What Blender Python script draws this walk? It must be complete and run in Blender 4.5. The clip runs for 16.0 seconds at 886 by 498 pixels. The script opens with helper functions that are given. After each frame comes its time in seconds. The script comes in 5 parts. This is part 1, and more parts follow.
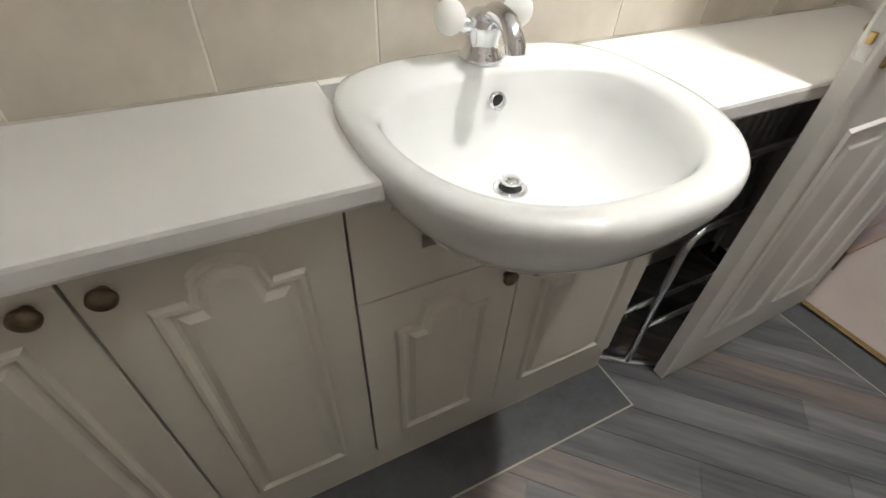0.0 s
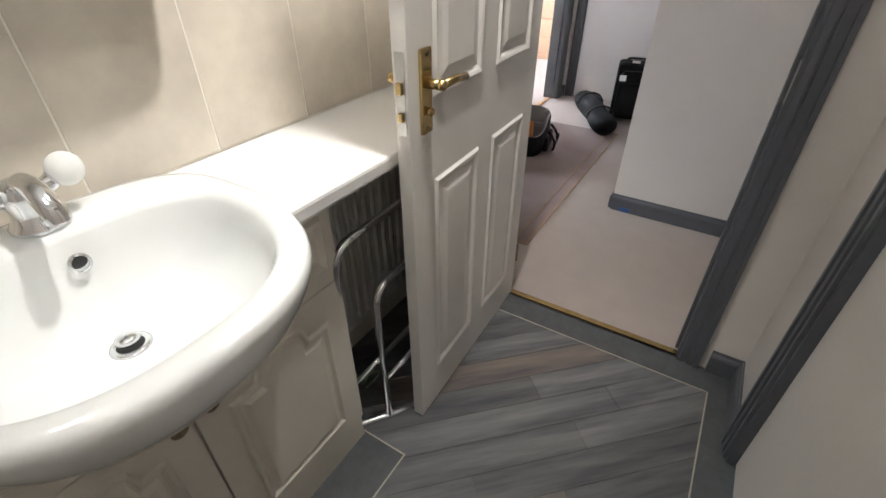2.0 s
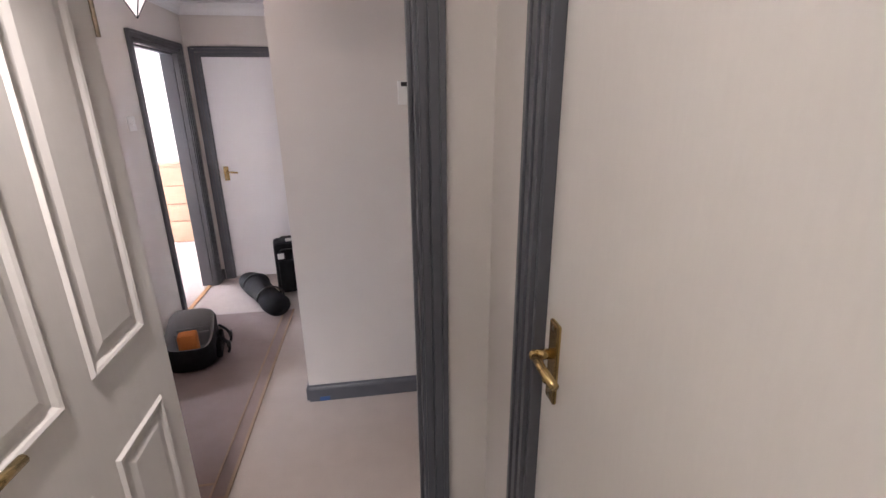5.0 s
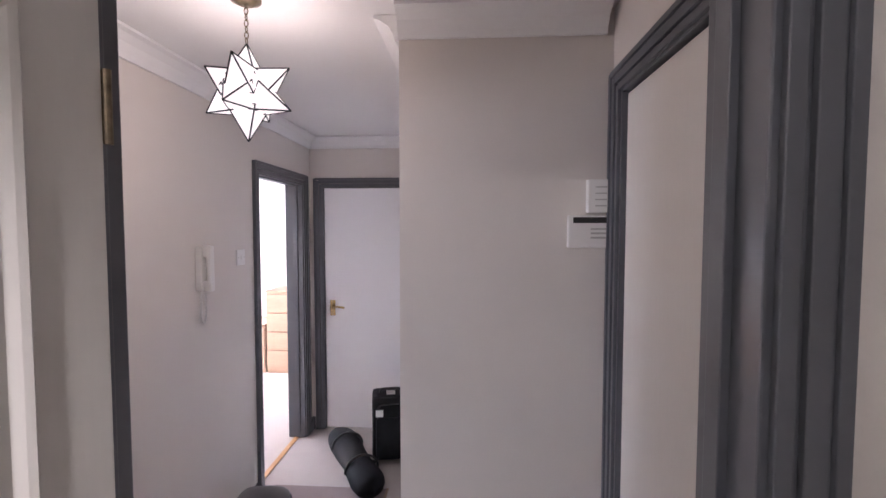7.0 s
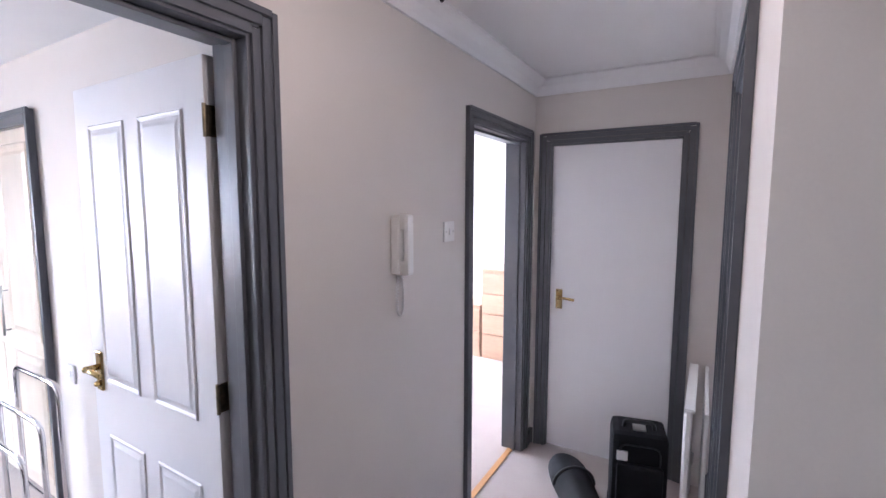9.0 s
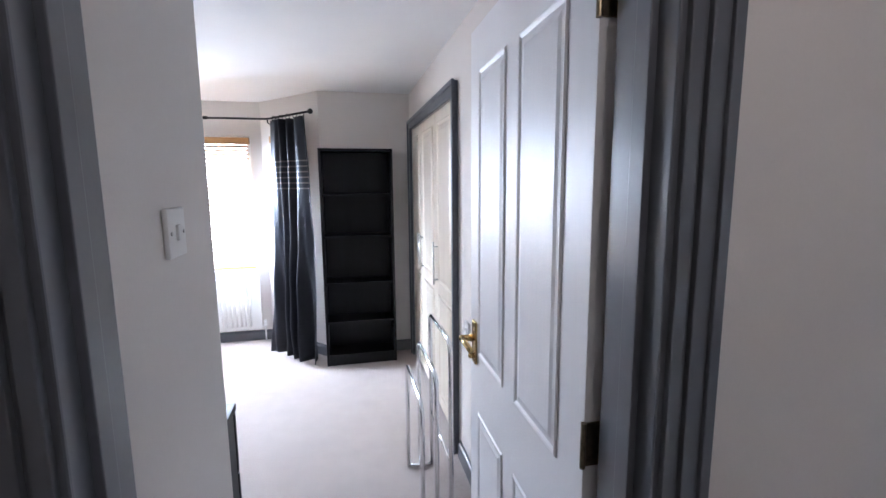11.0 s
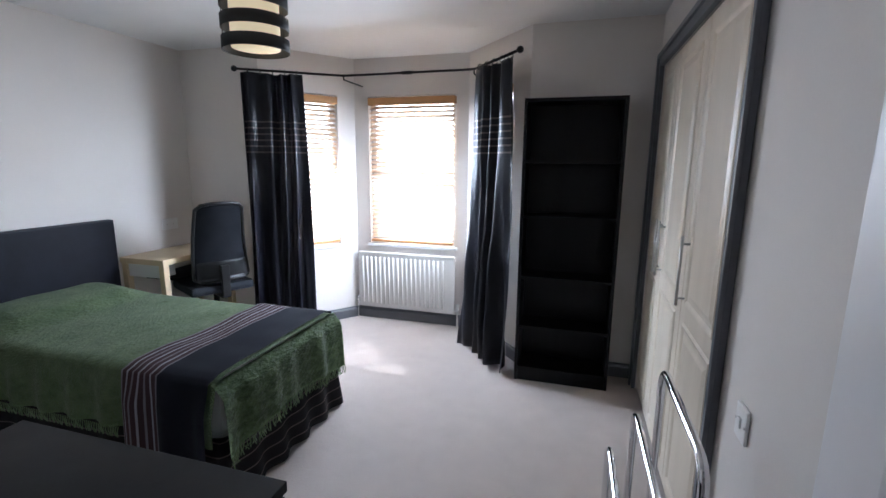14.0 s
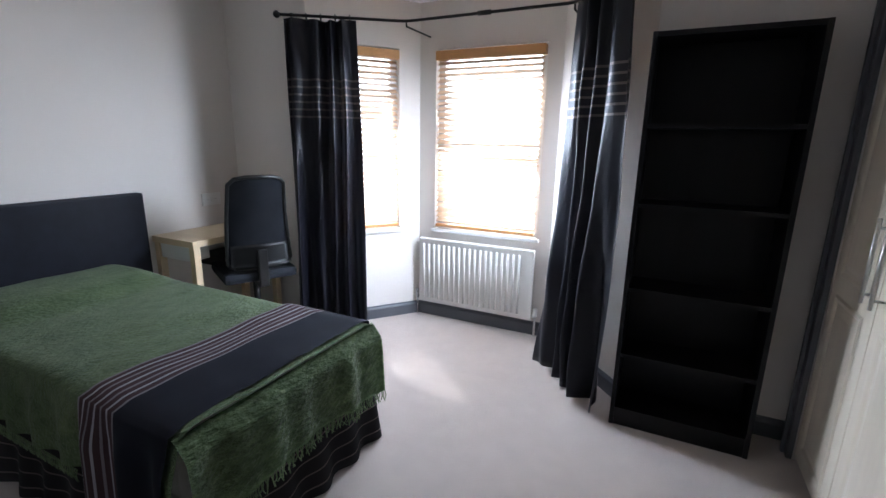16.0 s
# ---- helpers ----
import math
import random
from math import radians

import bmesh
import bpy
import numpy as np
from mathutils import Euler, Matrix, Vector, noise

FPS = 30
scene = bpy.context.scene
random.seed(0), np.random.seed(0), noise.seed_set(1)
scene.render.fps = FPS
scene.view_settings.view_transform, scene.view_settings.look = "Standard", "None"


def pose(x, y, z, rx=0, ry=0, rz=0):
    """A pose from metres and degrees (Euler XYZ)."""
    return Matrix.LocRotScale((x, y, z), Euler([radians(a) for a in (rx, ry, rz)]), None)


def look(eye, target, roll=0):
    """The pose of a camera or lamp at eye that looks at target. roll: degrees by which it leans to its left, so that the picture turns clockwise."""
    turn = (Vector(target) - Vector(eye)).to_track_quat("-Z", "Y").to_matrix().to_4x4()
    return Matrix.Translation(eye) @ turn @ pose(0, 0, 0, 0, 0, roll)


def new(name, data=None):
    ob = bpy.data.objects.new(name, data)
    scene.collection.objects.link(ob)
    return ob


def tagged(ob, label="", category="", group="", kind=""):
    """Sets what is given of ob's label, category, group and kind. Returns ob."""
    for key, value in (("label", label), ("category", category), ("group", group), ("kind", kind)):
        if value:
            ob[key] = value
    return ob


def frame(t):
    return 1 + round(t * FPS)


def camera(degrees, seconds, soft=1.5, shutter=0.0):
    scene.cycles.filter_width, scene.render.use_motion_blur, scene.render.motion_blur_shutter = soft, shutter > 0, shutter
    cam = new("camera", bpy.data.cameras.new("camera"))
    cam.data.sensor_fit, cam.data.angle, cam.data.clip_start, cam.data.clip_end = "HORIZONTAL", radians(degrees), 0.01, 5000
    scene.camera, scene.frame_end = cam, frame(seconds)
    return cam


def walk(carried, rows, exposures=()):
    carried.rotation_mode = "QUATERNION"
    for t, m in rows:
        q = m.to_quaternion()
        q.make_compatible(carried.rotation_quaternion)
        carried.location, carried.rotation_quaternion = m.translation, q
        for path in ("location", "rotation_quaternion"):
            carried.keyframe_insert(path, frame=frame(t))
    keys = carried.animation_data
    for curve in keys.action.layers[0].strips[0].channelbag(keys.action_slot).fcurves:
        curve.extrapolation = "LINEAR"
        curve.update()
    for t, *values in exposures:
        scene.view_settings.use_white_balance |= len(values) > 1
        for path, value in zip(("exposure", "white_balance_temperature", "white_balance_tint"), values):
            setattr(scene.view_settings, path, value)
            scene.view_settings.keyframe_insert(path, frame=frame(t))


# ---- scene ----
cam = camera(88.7, 16.0)
EXPOSURES = [(0, 3.4, 6100, 10), (2.5, 3.45, 6100, 12), (4, 3.75, 6200, 16), (5, 3.55, 6250, 22), (7.5, 3.4, 5850, 24), (8.6, 3.4, 5700, 22), (10, 3.4, 5450, 16), (12.3, 1.7, 5550, 12), (14, 1.6, 5600, 11), (16, 1.4, 5700, 11)]
PATH = [
    (0, (0.342, 0.481, 1.265), (1.035, 1.789, -0.08), 2.8),
    (0.5, (0.417, 0.429, 1.28), (1.28, 1.654, -0.045), 2.0),
    (1, (0.482, 0.366, 1.317), (1.531, 1.516, 0.062), 0.9),
    (1.5, (0.551, 0.325, 1.344), (1.797, 1.344, 0.158), 0.3),
    (2, (0.601, 0.31, 1.365), (1.987, 1.176, 0.213), -0.2),
    (2.5, (0.642, 0.327, 1.369), (2.142, 0.971, 0.214), -0.2),
    (3, (0.667, 0.335, 1.376), (2.244, 0.693, 0.199), -0.5),
    (3.5, (0.679, 0.342, 1.392), (2.299, 0.468, 0.227), -0.6),
    (4, (0.708, 0.337, 1.444), (2.397, 0.316, 0.373), -0.4),
    (4.5, (0.767, 0.328, 1.527), (2.565, 0.156, 0.67), -0.2),
    (5, (0.9, 0.293, 1.592), (2.778, 0.006, 0.966), -0.6),
    (5.2, (0.938, 0.294, 1.623), (2.851, -0.008, 1.123), -0.4),
    (7.3, (1.738, 0.505, 1.64), (3.729, 0.675, 1.559), 0.6),
    (7.5, (1.805, 0.523, 1.631), (3.788, 0.756, 1.524), 0.6),
    (8, (1.998, 0.577, 1.607), (3.942, 1.024, 1.45), 0.7),
    (8.5, (2.197, 0.667, 1.606), (4.054, 1.389, 1.426), 0.4),
    (9, (2.363, 0.782, 1.589), (4.082, 1.786, 1.39), 0.1),
    (9.5, (2.486, 0.905, 1.575), (3.995, 2.198, 1.354), -0.1),
    (10, (2.564, 1.018, 1.562), (3.77, 2.591, 1.297), -0.3),
    (10.2, (2.59, 1.054, 1.551), (3.631, 2.745, 1.318), -0.8),
    (12.3, (2.815, 1.644, 1.449), (2.641, 3.603, 1.091), 0.0),
    (12.5, (2.832, 1.706, 1.44), (2.611, 3.658, 1.071), -0.1),
    (13, (2.846, 1.857, 1.435), (2.485, 3.792, 1.086), 0.2),
    (13.5, (2.861, 2.001, 1.42), (2.376, 3.914, 1.095), 0.5),
    (14, (2.84, 2.154, 1.412), (2.292, 4.041, 1.042), 0.5),
    (14.5, (2.797, 2.334, 1.406), (2.207, 4.211, 1.048), 0.6),
    (15, (2.728, 2.477, 1.406), (2.089, 4.343, 1.072), 0.8),
    (15.5, (2.687, 2.651, 1.378), (1.938, 4.467, 1.004), 1.0),
    (16, (2.637, 2.836, 1.357), (1.784, 4.583, 0.889), 1.0),
]
walk(cam, [(t, look(eye, target, roll)) for t, eye, target, roll in PATH], EXPOSURES)

BAY, FAR, BATH, STAR = 13, 4.5, 1.05, 0.5
PLANK_TURN = -45

# ---- world, sun, large lights ----
world = bpy.data.worlds.new("world")
scene.world = world
world.use_nodes = True
_n, _l = world.node_tree.nodes, world.node_tree.links
sky = _n.new("ShaderNodeTexSky")
sky.sky_type, sky.sun_disc = "NISHITA", False
sky.sun_elevation, sky.sun_rotation = radians(50), radians(-50)
_l.new(sky.outputs[0], _n["Background"].inputs[0])
_n["Background"].inputs[1].default_value = 0.12


def lamp(name, kind, m, energy, color, size=0.2, size_y=None, angle=None):
    d = bpy.data.lights.new(name, kind)
    d.energy, d.color = energy, color
    if kind == "AREA":
        d.size = size
        if size_y:
            d.shape, d.size_y = "RECTANGLE", size_y
    elif kind == "SUN":
        d.angle = radians(angle)
    else:
        d.shadow_soft_size = size
    ob = new(name, d)
    ob.matrix_world = m
    return ob


lamp("sun", "SUN", look((0.0, 7.0, 5.0), (0.5, 6.58, 4.22)), 5.0, (1, 0.95, 0.86), angle=0.5)
for at, to, watts, wide, spread in (((1.48, 5.77, 1.4), (1.36, 4.3, 0.55), BAY, 0.75, 150), ((0.82, 5.58, 1.4), (2.2, 5.5, 0.9), BAY * 0.5, 0.4, 60), ((2.20, 5.55, 1.4), (0.9, 5.35, 0.6), BAY * 0.7, 0.4, 100)):
    pane_light = lamp("bay_daylight", "AREA", look(at, to), watts, (0.86, 0.93, 1.0), wide, 1.15)
    pane_light.data.spread = radians(spread)
lamp("far_bedroom_daylight", "AREA", look((5.6, 4.45, 1.4), (5.6, 2, 1.1)), FAR, (0.87, 0.91, 1.0), 1.6, 1.2)
lamp("bath_bulb", "POINT", pose(0.55, 0.56, 2.2), BATH, (1.0, 0.95, 0.86), 0.05)
down = lamp("bath_downlight", "SPOT", look((1.35, 0.75, 2.28), (1.52, 1.16, 0.9)), 8.5, (1.0, 0.95, 0.84), 0.03)
down.data.spot_size, down.data.spot_blend = radians(92), 0.7
lamp("star_bulb", "POINT", pose(3.0, 1.157, 2.05), STAR, (1.0, 0.83, 0.68), 0.03)
lamp("shade_bulb", "POINT", pose(1.33, 4.12, 2.06), 0.3, (1.0, 0.80, 0.55), 0.03)


# ---- materials ----
def mat(name, color, rough=0.5, metal=0.0, vary=0.12, scale=6.0, fine=90.0, bump=0.05, dist=0.002, coat=0.0, stretch=(1, 1, 1), second=None, per_object=0.0, sheen=0.0):
    m = bpy.data.materials.new(name)
    m.use_nodes = True
    n, l = m.node_tree.nodes, m.node_tree.links
    p = n["Principled BSDF"]
    p.inputs["Metallic"].default_value = metal
    p.inputs["Coat Weight"].default_value = coat
    p.inputs["Sheen Weight"].default_value = sheen
    tc, mp = n.new("ShaderNodeTexCoord"), n.new("ShaderNodeMapping")
    mp.inputs["Scale"].default_value = stretch
    l.new(tc.outputs["Object"], mp.inputs[0])
    a, b = n.new("ShaderNodeTexNoise"), n.new("ShaderNodeTexNoise")
    a.inputs["Scale"].default_value, b.inputs["Scale"].default_value = scale, fine
    a.inputs["Detail"].default_value = 5
    l.new(mp.outputs[0], a.inputs["Vector"]), l.new(mp.outputs[0], b.inputs["Vector"])
    mix = n.new("ShaderNodeMix")
    mix.data_type = "RGBA"
    mix.inputs[6].default_value = (*color, 1)
    mix.inputs[7].default_value = (*(second or [c * (1 - 2.2 * vary) for c in color]), 1)
    add = n.new("ShaderNodeMath")
    add.operation = "MULTIPLY_ADD"
    l.new(b.outputs[0], add.inputs[0])
    add.inputs[1].default_value = 0.35
    l.new(a.outputs[0], add.inputs[2])
    ramp = n.new("ShaderNodeMapRange")
    ramp.inputs[1].default_value, ramp.inputs[2].default_value = 0.45, 0.95
    l.new(add.outputs[0], ramp.inputs[0])
    l.new(ramp.outputs[0], mix.inputs[0])
    out = mix.outputs[2]
    if per_object:
        info, hsv, rng = n.new("ShaderNodeObjectInfo"), n.new("ShaderNodeHueSaturation"), n.new("ShaderNodeMapRange")
        l.new(info.outputs["Random"], rng.inputs[0])
        rng.inputs[3].default_value, rng.inputs[4].default_value = 1 - per_object, 1 + per_object
        l.new(rng.outputs[0], hsv.inputs["Value"])
        l.new(out, hsv.inputs["Color"])
        out = hsv.outputs[0]
    l.new(out, p.inputs["Base Color"])
    rr = n.new("ShaderNodeMapRange")
    rr.inputs[3].default_value, rr.inputs[4].default_value = max(rough - 0.06, 0.02), min(rough + 0.06, 1)
    l.new(a.outputs[0], rr.inputs[0])
    l.new(rr.outputs[0], p.inputs["Roughness"])
    if bump:
        bp = n.new("ShaderNodeBump")
        bp.inputs["Strength"].default_value, bp.inputs["Distance"].default_value = bump, dist
        l.new(b.outputs[0], bp.inputs["Height"])
        l.new(bp.outputs[0], p.inputs["Normal"])
    return m


def banded(name, base, bands, axis, rough=0.6, sheen=0.0, weave=220.0, bump=0.3):
    """Woven cloth with coloured bands along one object axis: bands are (from, to, colour)."""
    m = mat(name, base, rough, sheen=sheen, fine=weave, bump=bump, vary=0.1)
    n, l = m.node_tree.nodes, m.node_tree.links
    p = n["Principled BSDF"]
    tc, sep, cr = n.new("ShaderNodeTexCoord"), n.new("ShaderNodeSeparateXYZ"), None
    l.new(tc.outputs["Object"], sep.inputs[0])
    src = p.inputs["Base Color"].links[0].from_socket
    for lo, hi, col in bands:
        c1 = n.new("ShaderNodeMath")
        c1.operation = "COMPARE"
        c1.inputs[1].default_value, c1.inputs[2].default_value = (lo + hi) / 2, (hi - lo) / 2
        l.new(sep.outputs[axis], c1.inputs[0])
        mx = n.new("ShaderNodeMix")
        mx.data_type = "RGBA"
        l.new(c1.outputs[0], mx.inputs[0]), l.new(src, mx.inputs[6])
        mx.inputs[7].default_value = (*col, 1)
        src = mx.outputs[2]
    l.new(src, p.inputs["Base Color"])
    return m


def glow(name, color, strength):
    m = bpy.data.materials.new(name)
    m.use_nodes = True
    p = m.node_tree.nodes["Principled BSDF"]
    p.inputs["Base Color"].default_value = (*color, 1)
    p.inputs["Emission Color"].default_value, p.inputs["Emission Strength"].default_value = (*color, 1), strength
    return m


def clear(name, color=(1, 1, 1), rough=0.0):
    m = bpy.data.materials.new(name)
    m.use_nodes = True
    p = m.node_tree.nodes["Principled BSDF"]
    p.inputs["Base Color"].default_value = (*color, 1)
    p.inputs["Transmission Weight"].default_value, p.inputs["Roughness"].default_value, p.inputs["IOR"].default_value = 1, rough, 1.45
    return m


M_WALL = mat("magnolia_paint", (0.72, 0.675, 0.635), 0.75, vary=0.03, scale=1.5, fine=160, bump=0.12)
M_CEIL = mat("ceiling_paint", (0.84, 0.84, 0.84), 0.85, vary=0.02, scale=2, fine=120, bump=0.1)
M_GREY = mat("grey_gloss_paint", (0.105, 0.11, 0.125), 0.34, vary=0.05, scale=5, fine=60, bump=0.1, coat=0.15)
M_DOOR = mat("cream_door_paint", (0.76, 0.73, 0.69), 0.36, vary=0.03, scale=3, fine=120, bump=0.12, stretch=(1, 1, 0.12))
M_DOORW = mat("white_door_paint", (0.78, 0.77, 0.78), 0.42, vary=0.01, scale=3, fine=100, bump=0.1, stretch=(1, 1, 0.1))
M_BRASS = mat("worn_brass", (0.62, 0.45, 0.20), 0.25, 1.0, vary=0.15, scale=30)
M_ABRASS = mat("antique_brass", (0.30, 0.24, 0.16), 0.35, 1.0, vary=0.25, scale=60)
M_CHROME = mat("chrome", (0.82, 0.83, 0.85), 0.07, 1.0, vary=0.03, bump=0)
M_STEEL = mat("brushed_steel", (0.55, 0.54, 0.52), 0.3, 1.0, vary=0.1, scale=20)
M_TILE = mat("beige_wall_tile", (0.68, 0.62, 0.53), 0.22, vary=0.10, scale=6, fine=26, bump=0.03, per_object=0.04, coat=0.2)
M_GROUT = mat("grout", (0.80, 0.76, 0.68), 0.8, vary=0.06)
M_CER = mat("white_ceramic", (0.80, 0.81, 0.80), 0.08, vary=0.01, coat=0.6, bump=0)
M_COUNTER = mat("white_laminate", (0.84, 0.83, 0.81), 0.4, vary=0.02, scale=4, fine=300, bump=0.05)
M_CAB = mat("ivory_cabinet_foil", (0.72, 0.68, 0.60), 0.33, vary=0.03, scale=4, fine=80, bump=0.04)
M_PLANK = mat("grey_vinyl_plank", (0.185, 0.18, 0.18), 0.38, vary=0.2, scale=16, fine=70, bump=0.1, stretch=(1, 0.10, 1), second=(0.035, 0.040, 0.048), per_object=0.22)
M_PLANKB = mat("brown_grey_vinyl_plank", (0.22, 0.175, 0.145), 0.38, vary=0.2, scale=14, fine=70, bump=0.1, stretch=(1, 0.10, 1), second=(0.055, 0.055, 0.062), per_object=0.15)
M_BORDER = mat("dark_vinyl_border", (0.095, 0.10, 0.105), 0.42, vary=0.2, scale=9, fine=50, bump=0.06)
M_STRIP = mat("cream_inlay", (0.45, 0.40, 0.32), 0.5, vary=0.1)
M_CARPET = mat("beige_carpet", (0.48, 0.41, 0.37), 0.95, vary=0.05, scale=9, fine=420, bump=0.7, dist=0.006, sheen=0.3)
M_RUG = mat("mauve_rug", (0.27, 0.20, 0.185), 0.95, vary=0.1, scale=6, fine=380, bump=0.6, dist=0.004, sheen=0.2)
M_RUGE = mat("rug_binding", (0.37, 0.26, 0.19), 0.9, vary=0.1, fine=300, bump=0.5)
M_BLACKW = mat("black_brown_wood", (0.007, 0.0065, 0.008), 0.45, vary=0.3, scale=8, fine=120, bump=0.05, stretch=(1, 1, 0.1))
M_WARD = mat("maple_foil", (0.66, 0.58, 0.47), 0.38, vary=0.06, scale=9, fine=60, bump=0.04, stretch=(1, 1, 0.12))
M_BIRCH = mat("birch_veneer", (0.70, 0.55, 0.36), 0.4, vary=0.08, scale=8, fine=90, bump=0.03, stretch=(0.2, 1, 1))
M_OAK = mat("pale_oak_veneer", (0.56, 0.37, 0.25), 0.45, vary=0.1, scale=8, fine=90, bump=0.03, stretch=(1, 0.2, 1))
M_SLAT = mat("pale_slat", (0.74, 0.55, 0.38), 0.4, vary=0.1, scale=10, fine=90, bump=0.04, stretch=(0.15, 1, 1))
M_PINE = mat("honey_pine", (0.58, 0.30, 0.11), 0.4, vary=0.15, scale=10, fine=90, bump=0.04, stretch=(0.15, 1, 1))
M_WHITE = mat("white_plastic", (0.80, 0.79, 0.77), 0.3, vary=0.02, bump=0.02)
M_UPVC = mat("white_window_frame", (0.82, 0.82, 0.82), 0.25, vary=0.02, bump=0.02)
M_RAD = mat("white_radiator_enamel", (0.78, 0.77, 0.74), 0.3, vary=0.03, bump=0.03)
M_BLACK = mat("black_nylon", (0.007, 0.007, 0.009), 0.7, vary=0.3, scale=15, fine=400, bump=0.4)
# Also on the basin's holes, where its black stands in for shade.
M_BLACKP = mat("black_plastic_and_hole_shade", (0.012, 0.012, 0.013), 0.35, vary=0.2, scale=20)
M_GREYF = mat("grey_lining", (0.28, 0.28, 0.29), 0.9, vary=0.1, fine=300, bump=0.4)
M_ORANGE = mat("orange_fabric", (0.65, 0.20, 0.04), 0.8, vary=0.1)
M_IRON = mat("black_iron", (0.018, 0.018, 0.02), 0.4, 0.6, vary=0.2, scale=30)
M_LEATHER = mat("dark_faux_leather", (0.007, 0.008, 0.016), 0.55, vary=0.2, scale=10, fine=180, bump=0.15)
M_GREEN = mat("green_woven_cotton", (0.19, 0.26, 0.125), 0.95, vary=0.2, scale=22, fine=110, bump=1.0, dist=0.010, sheen=0.15, stretch=(1, 0.45, 1), second=(0.10, 0.15, 0.065))
M_KNIT = mat("green_crochet_cotton", (0.17, 0.245, 0.11), 0.92, vary=0.25, scale=34, fine=75, bump=1.0, dist=0.012, sheen=0.25, stretch=(1, 0.45, 1.2), second=(0.055, 0.09, 0.035))
M_MESHF = mat("dark_mesh_fabric", (0.03, 0.033, 0.042), 0.8, vary=0.2, fine=400, bump=0.5)
M_MIRROR = mat("mirror_silver", (0.88, 0.89, 0.88), 0.015, 1.0, vary=0.0, bump=0)
M_GLASS = clear("clear_glass")
M_GLOBE = clear("frosted_acrylic", (0.95, 0.95, 0.93), 0.45)
M_GLOBE.node_tree.nodes["Principled BSDF"].inputs["Transmission Weight"].default_value = 0.35
M_SHADE = mat("black_shade_fabric", (0.012, 0.011, 0.011), 0.7, vary=0.2, fine=300, bump=0.3)
M_DIFF = glow("lit_cream_diffuser", (1.0, 0.80, 0.50), 0.16)
M_STAR = glow("lit_star_glass", (1.0, 0.93, 0.84), 0.085)
M_OUT = glow("outdoor_glow", (0.95, 0.98, 1.0), 2.5)
for dull in (M_LEATHER, M_BLACKW, M_MESHF, M_BLACK):
    dull.node_tree.nodes["Principled BSDF"].inputs["Specular IOR Level"].default_value = 0.22
WH, PU, NA = (0.50, 0.48, 0.52), (0.075, 0.038, 0.045), (0.012, 0.014, 0.028)
M_CURT = banded("navy_satin", (0.014, 0.014, 0.022), [(1.48 + 0.045 * i, 1.492 + 0.045 * i, (0.17, 0.14, 0.13)) for i in range(6)], 2, 0.36, weave=300, bump=0.1)
M_THROW = banded("navy_striped_throw", NA, [(-0.22, -0.03, PU)] + [(-0.215 + 0.03 * i, -0.206 + 0.03 * i, WH if i % 2 else (0.30, 0.27, 0.29)) for i in range(7)], 0, 0.85)
M_VAL = banded("striped_valance", (0.016, 0.013, 0.015), [(0.05 + 0.06 * i, 0.056 + 0.06 * i, (0.17, 0.13, 0.12)) for i in range(6)], 2, 0.85)


# ---- helpers ----
def box(bm, x0, x1, y0, y1, z0, z1, bevel=0.0, m=None):
    g = bmesh.ops.create_cube(bm, size=1)
    vs = g["verts"]
    for v in vs:
        v.co = Vector((x0 + (v.co.x + 0.5) * (x1 - x0), y0 + (v.co.y + 0.5) * (y1 - y0), z0 + (v.co.z + 0.5) * (z1 - z0)))
    if bevel:
        es = list({e for v in vs for e in v.link_edges})
        r = bmesh.ops.bevel(bm, geom=es, offset=bevel, segments=2, affect="EDGES", profile=0.6)
        vs = list({v for f in r["faces"] for v in f.verts} | {v for v in vs if v.is_valid})
    if m is not None:
        bmesh.ops.transform(bm, matrix=m, verts=vs)
    return vs


def cyl(bm, a, b, r, seg=16, r2=None):
    a, b = Vector(a), Vector(b)
    d = b - a
    m = Matrix.Translation((a + b) / 2) @ d.to_track_quat("Z", "Y").to_matrix().to_4x4()
    bmesh.ops.create_cone(bm, cap_ends=True, segments=seg, radius1=r, radius2=r if r2 is None else r2, depth=d.length, matrix=m)


def ball(bm, c, r, sx=1, sy=1, sz=1, seg=20):
    bmesh.ops.create_uvsphere(bm, u_segments=seg, v_segments=seg // 2, radius=r, matrix=Matrix.Translation(c) @ Matrix.Diagonal((sx, sy, sz, 1)))


def lathe(bm, c, profile, seg=24):
    rings = [[bm.verts.new((c[0] + r * math.cos(2 * math.pi * i / seg), c[1] + r * math.sin(2 * math.pi * i / seg), c[2] + z)) for i in range(seg)] for r, z in profile]
    for p, q in zip(rings, rings[1:]):
        for i in range(seg):
            bm.faces.new((p[i], p[(i + 1) % seg], q[(i + 1) % seg], q[i]))


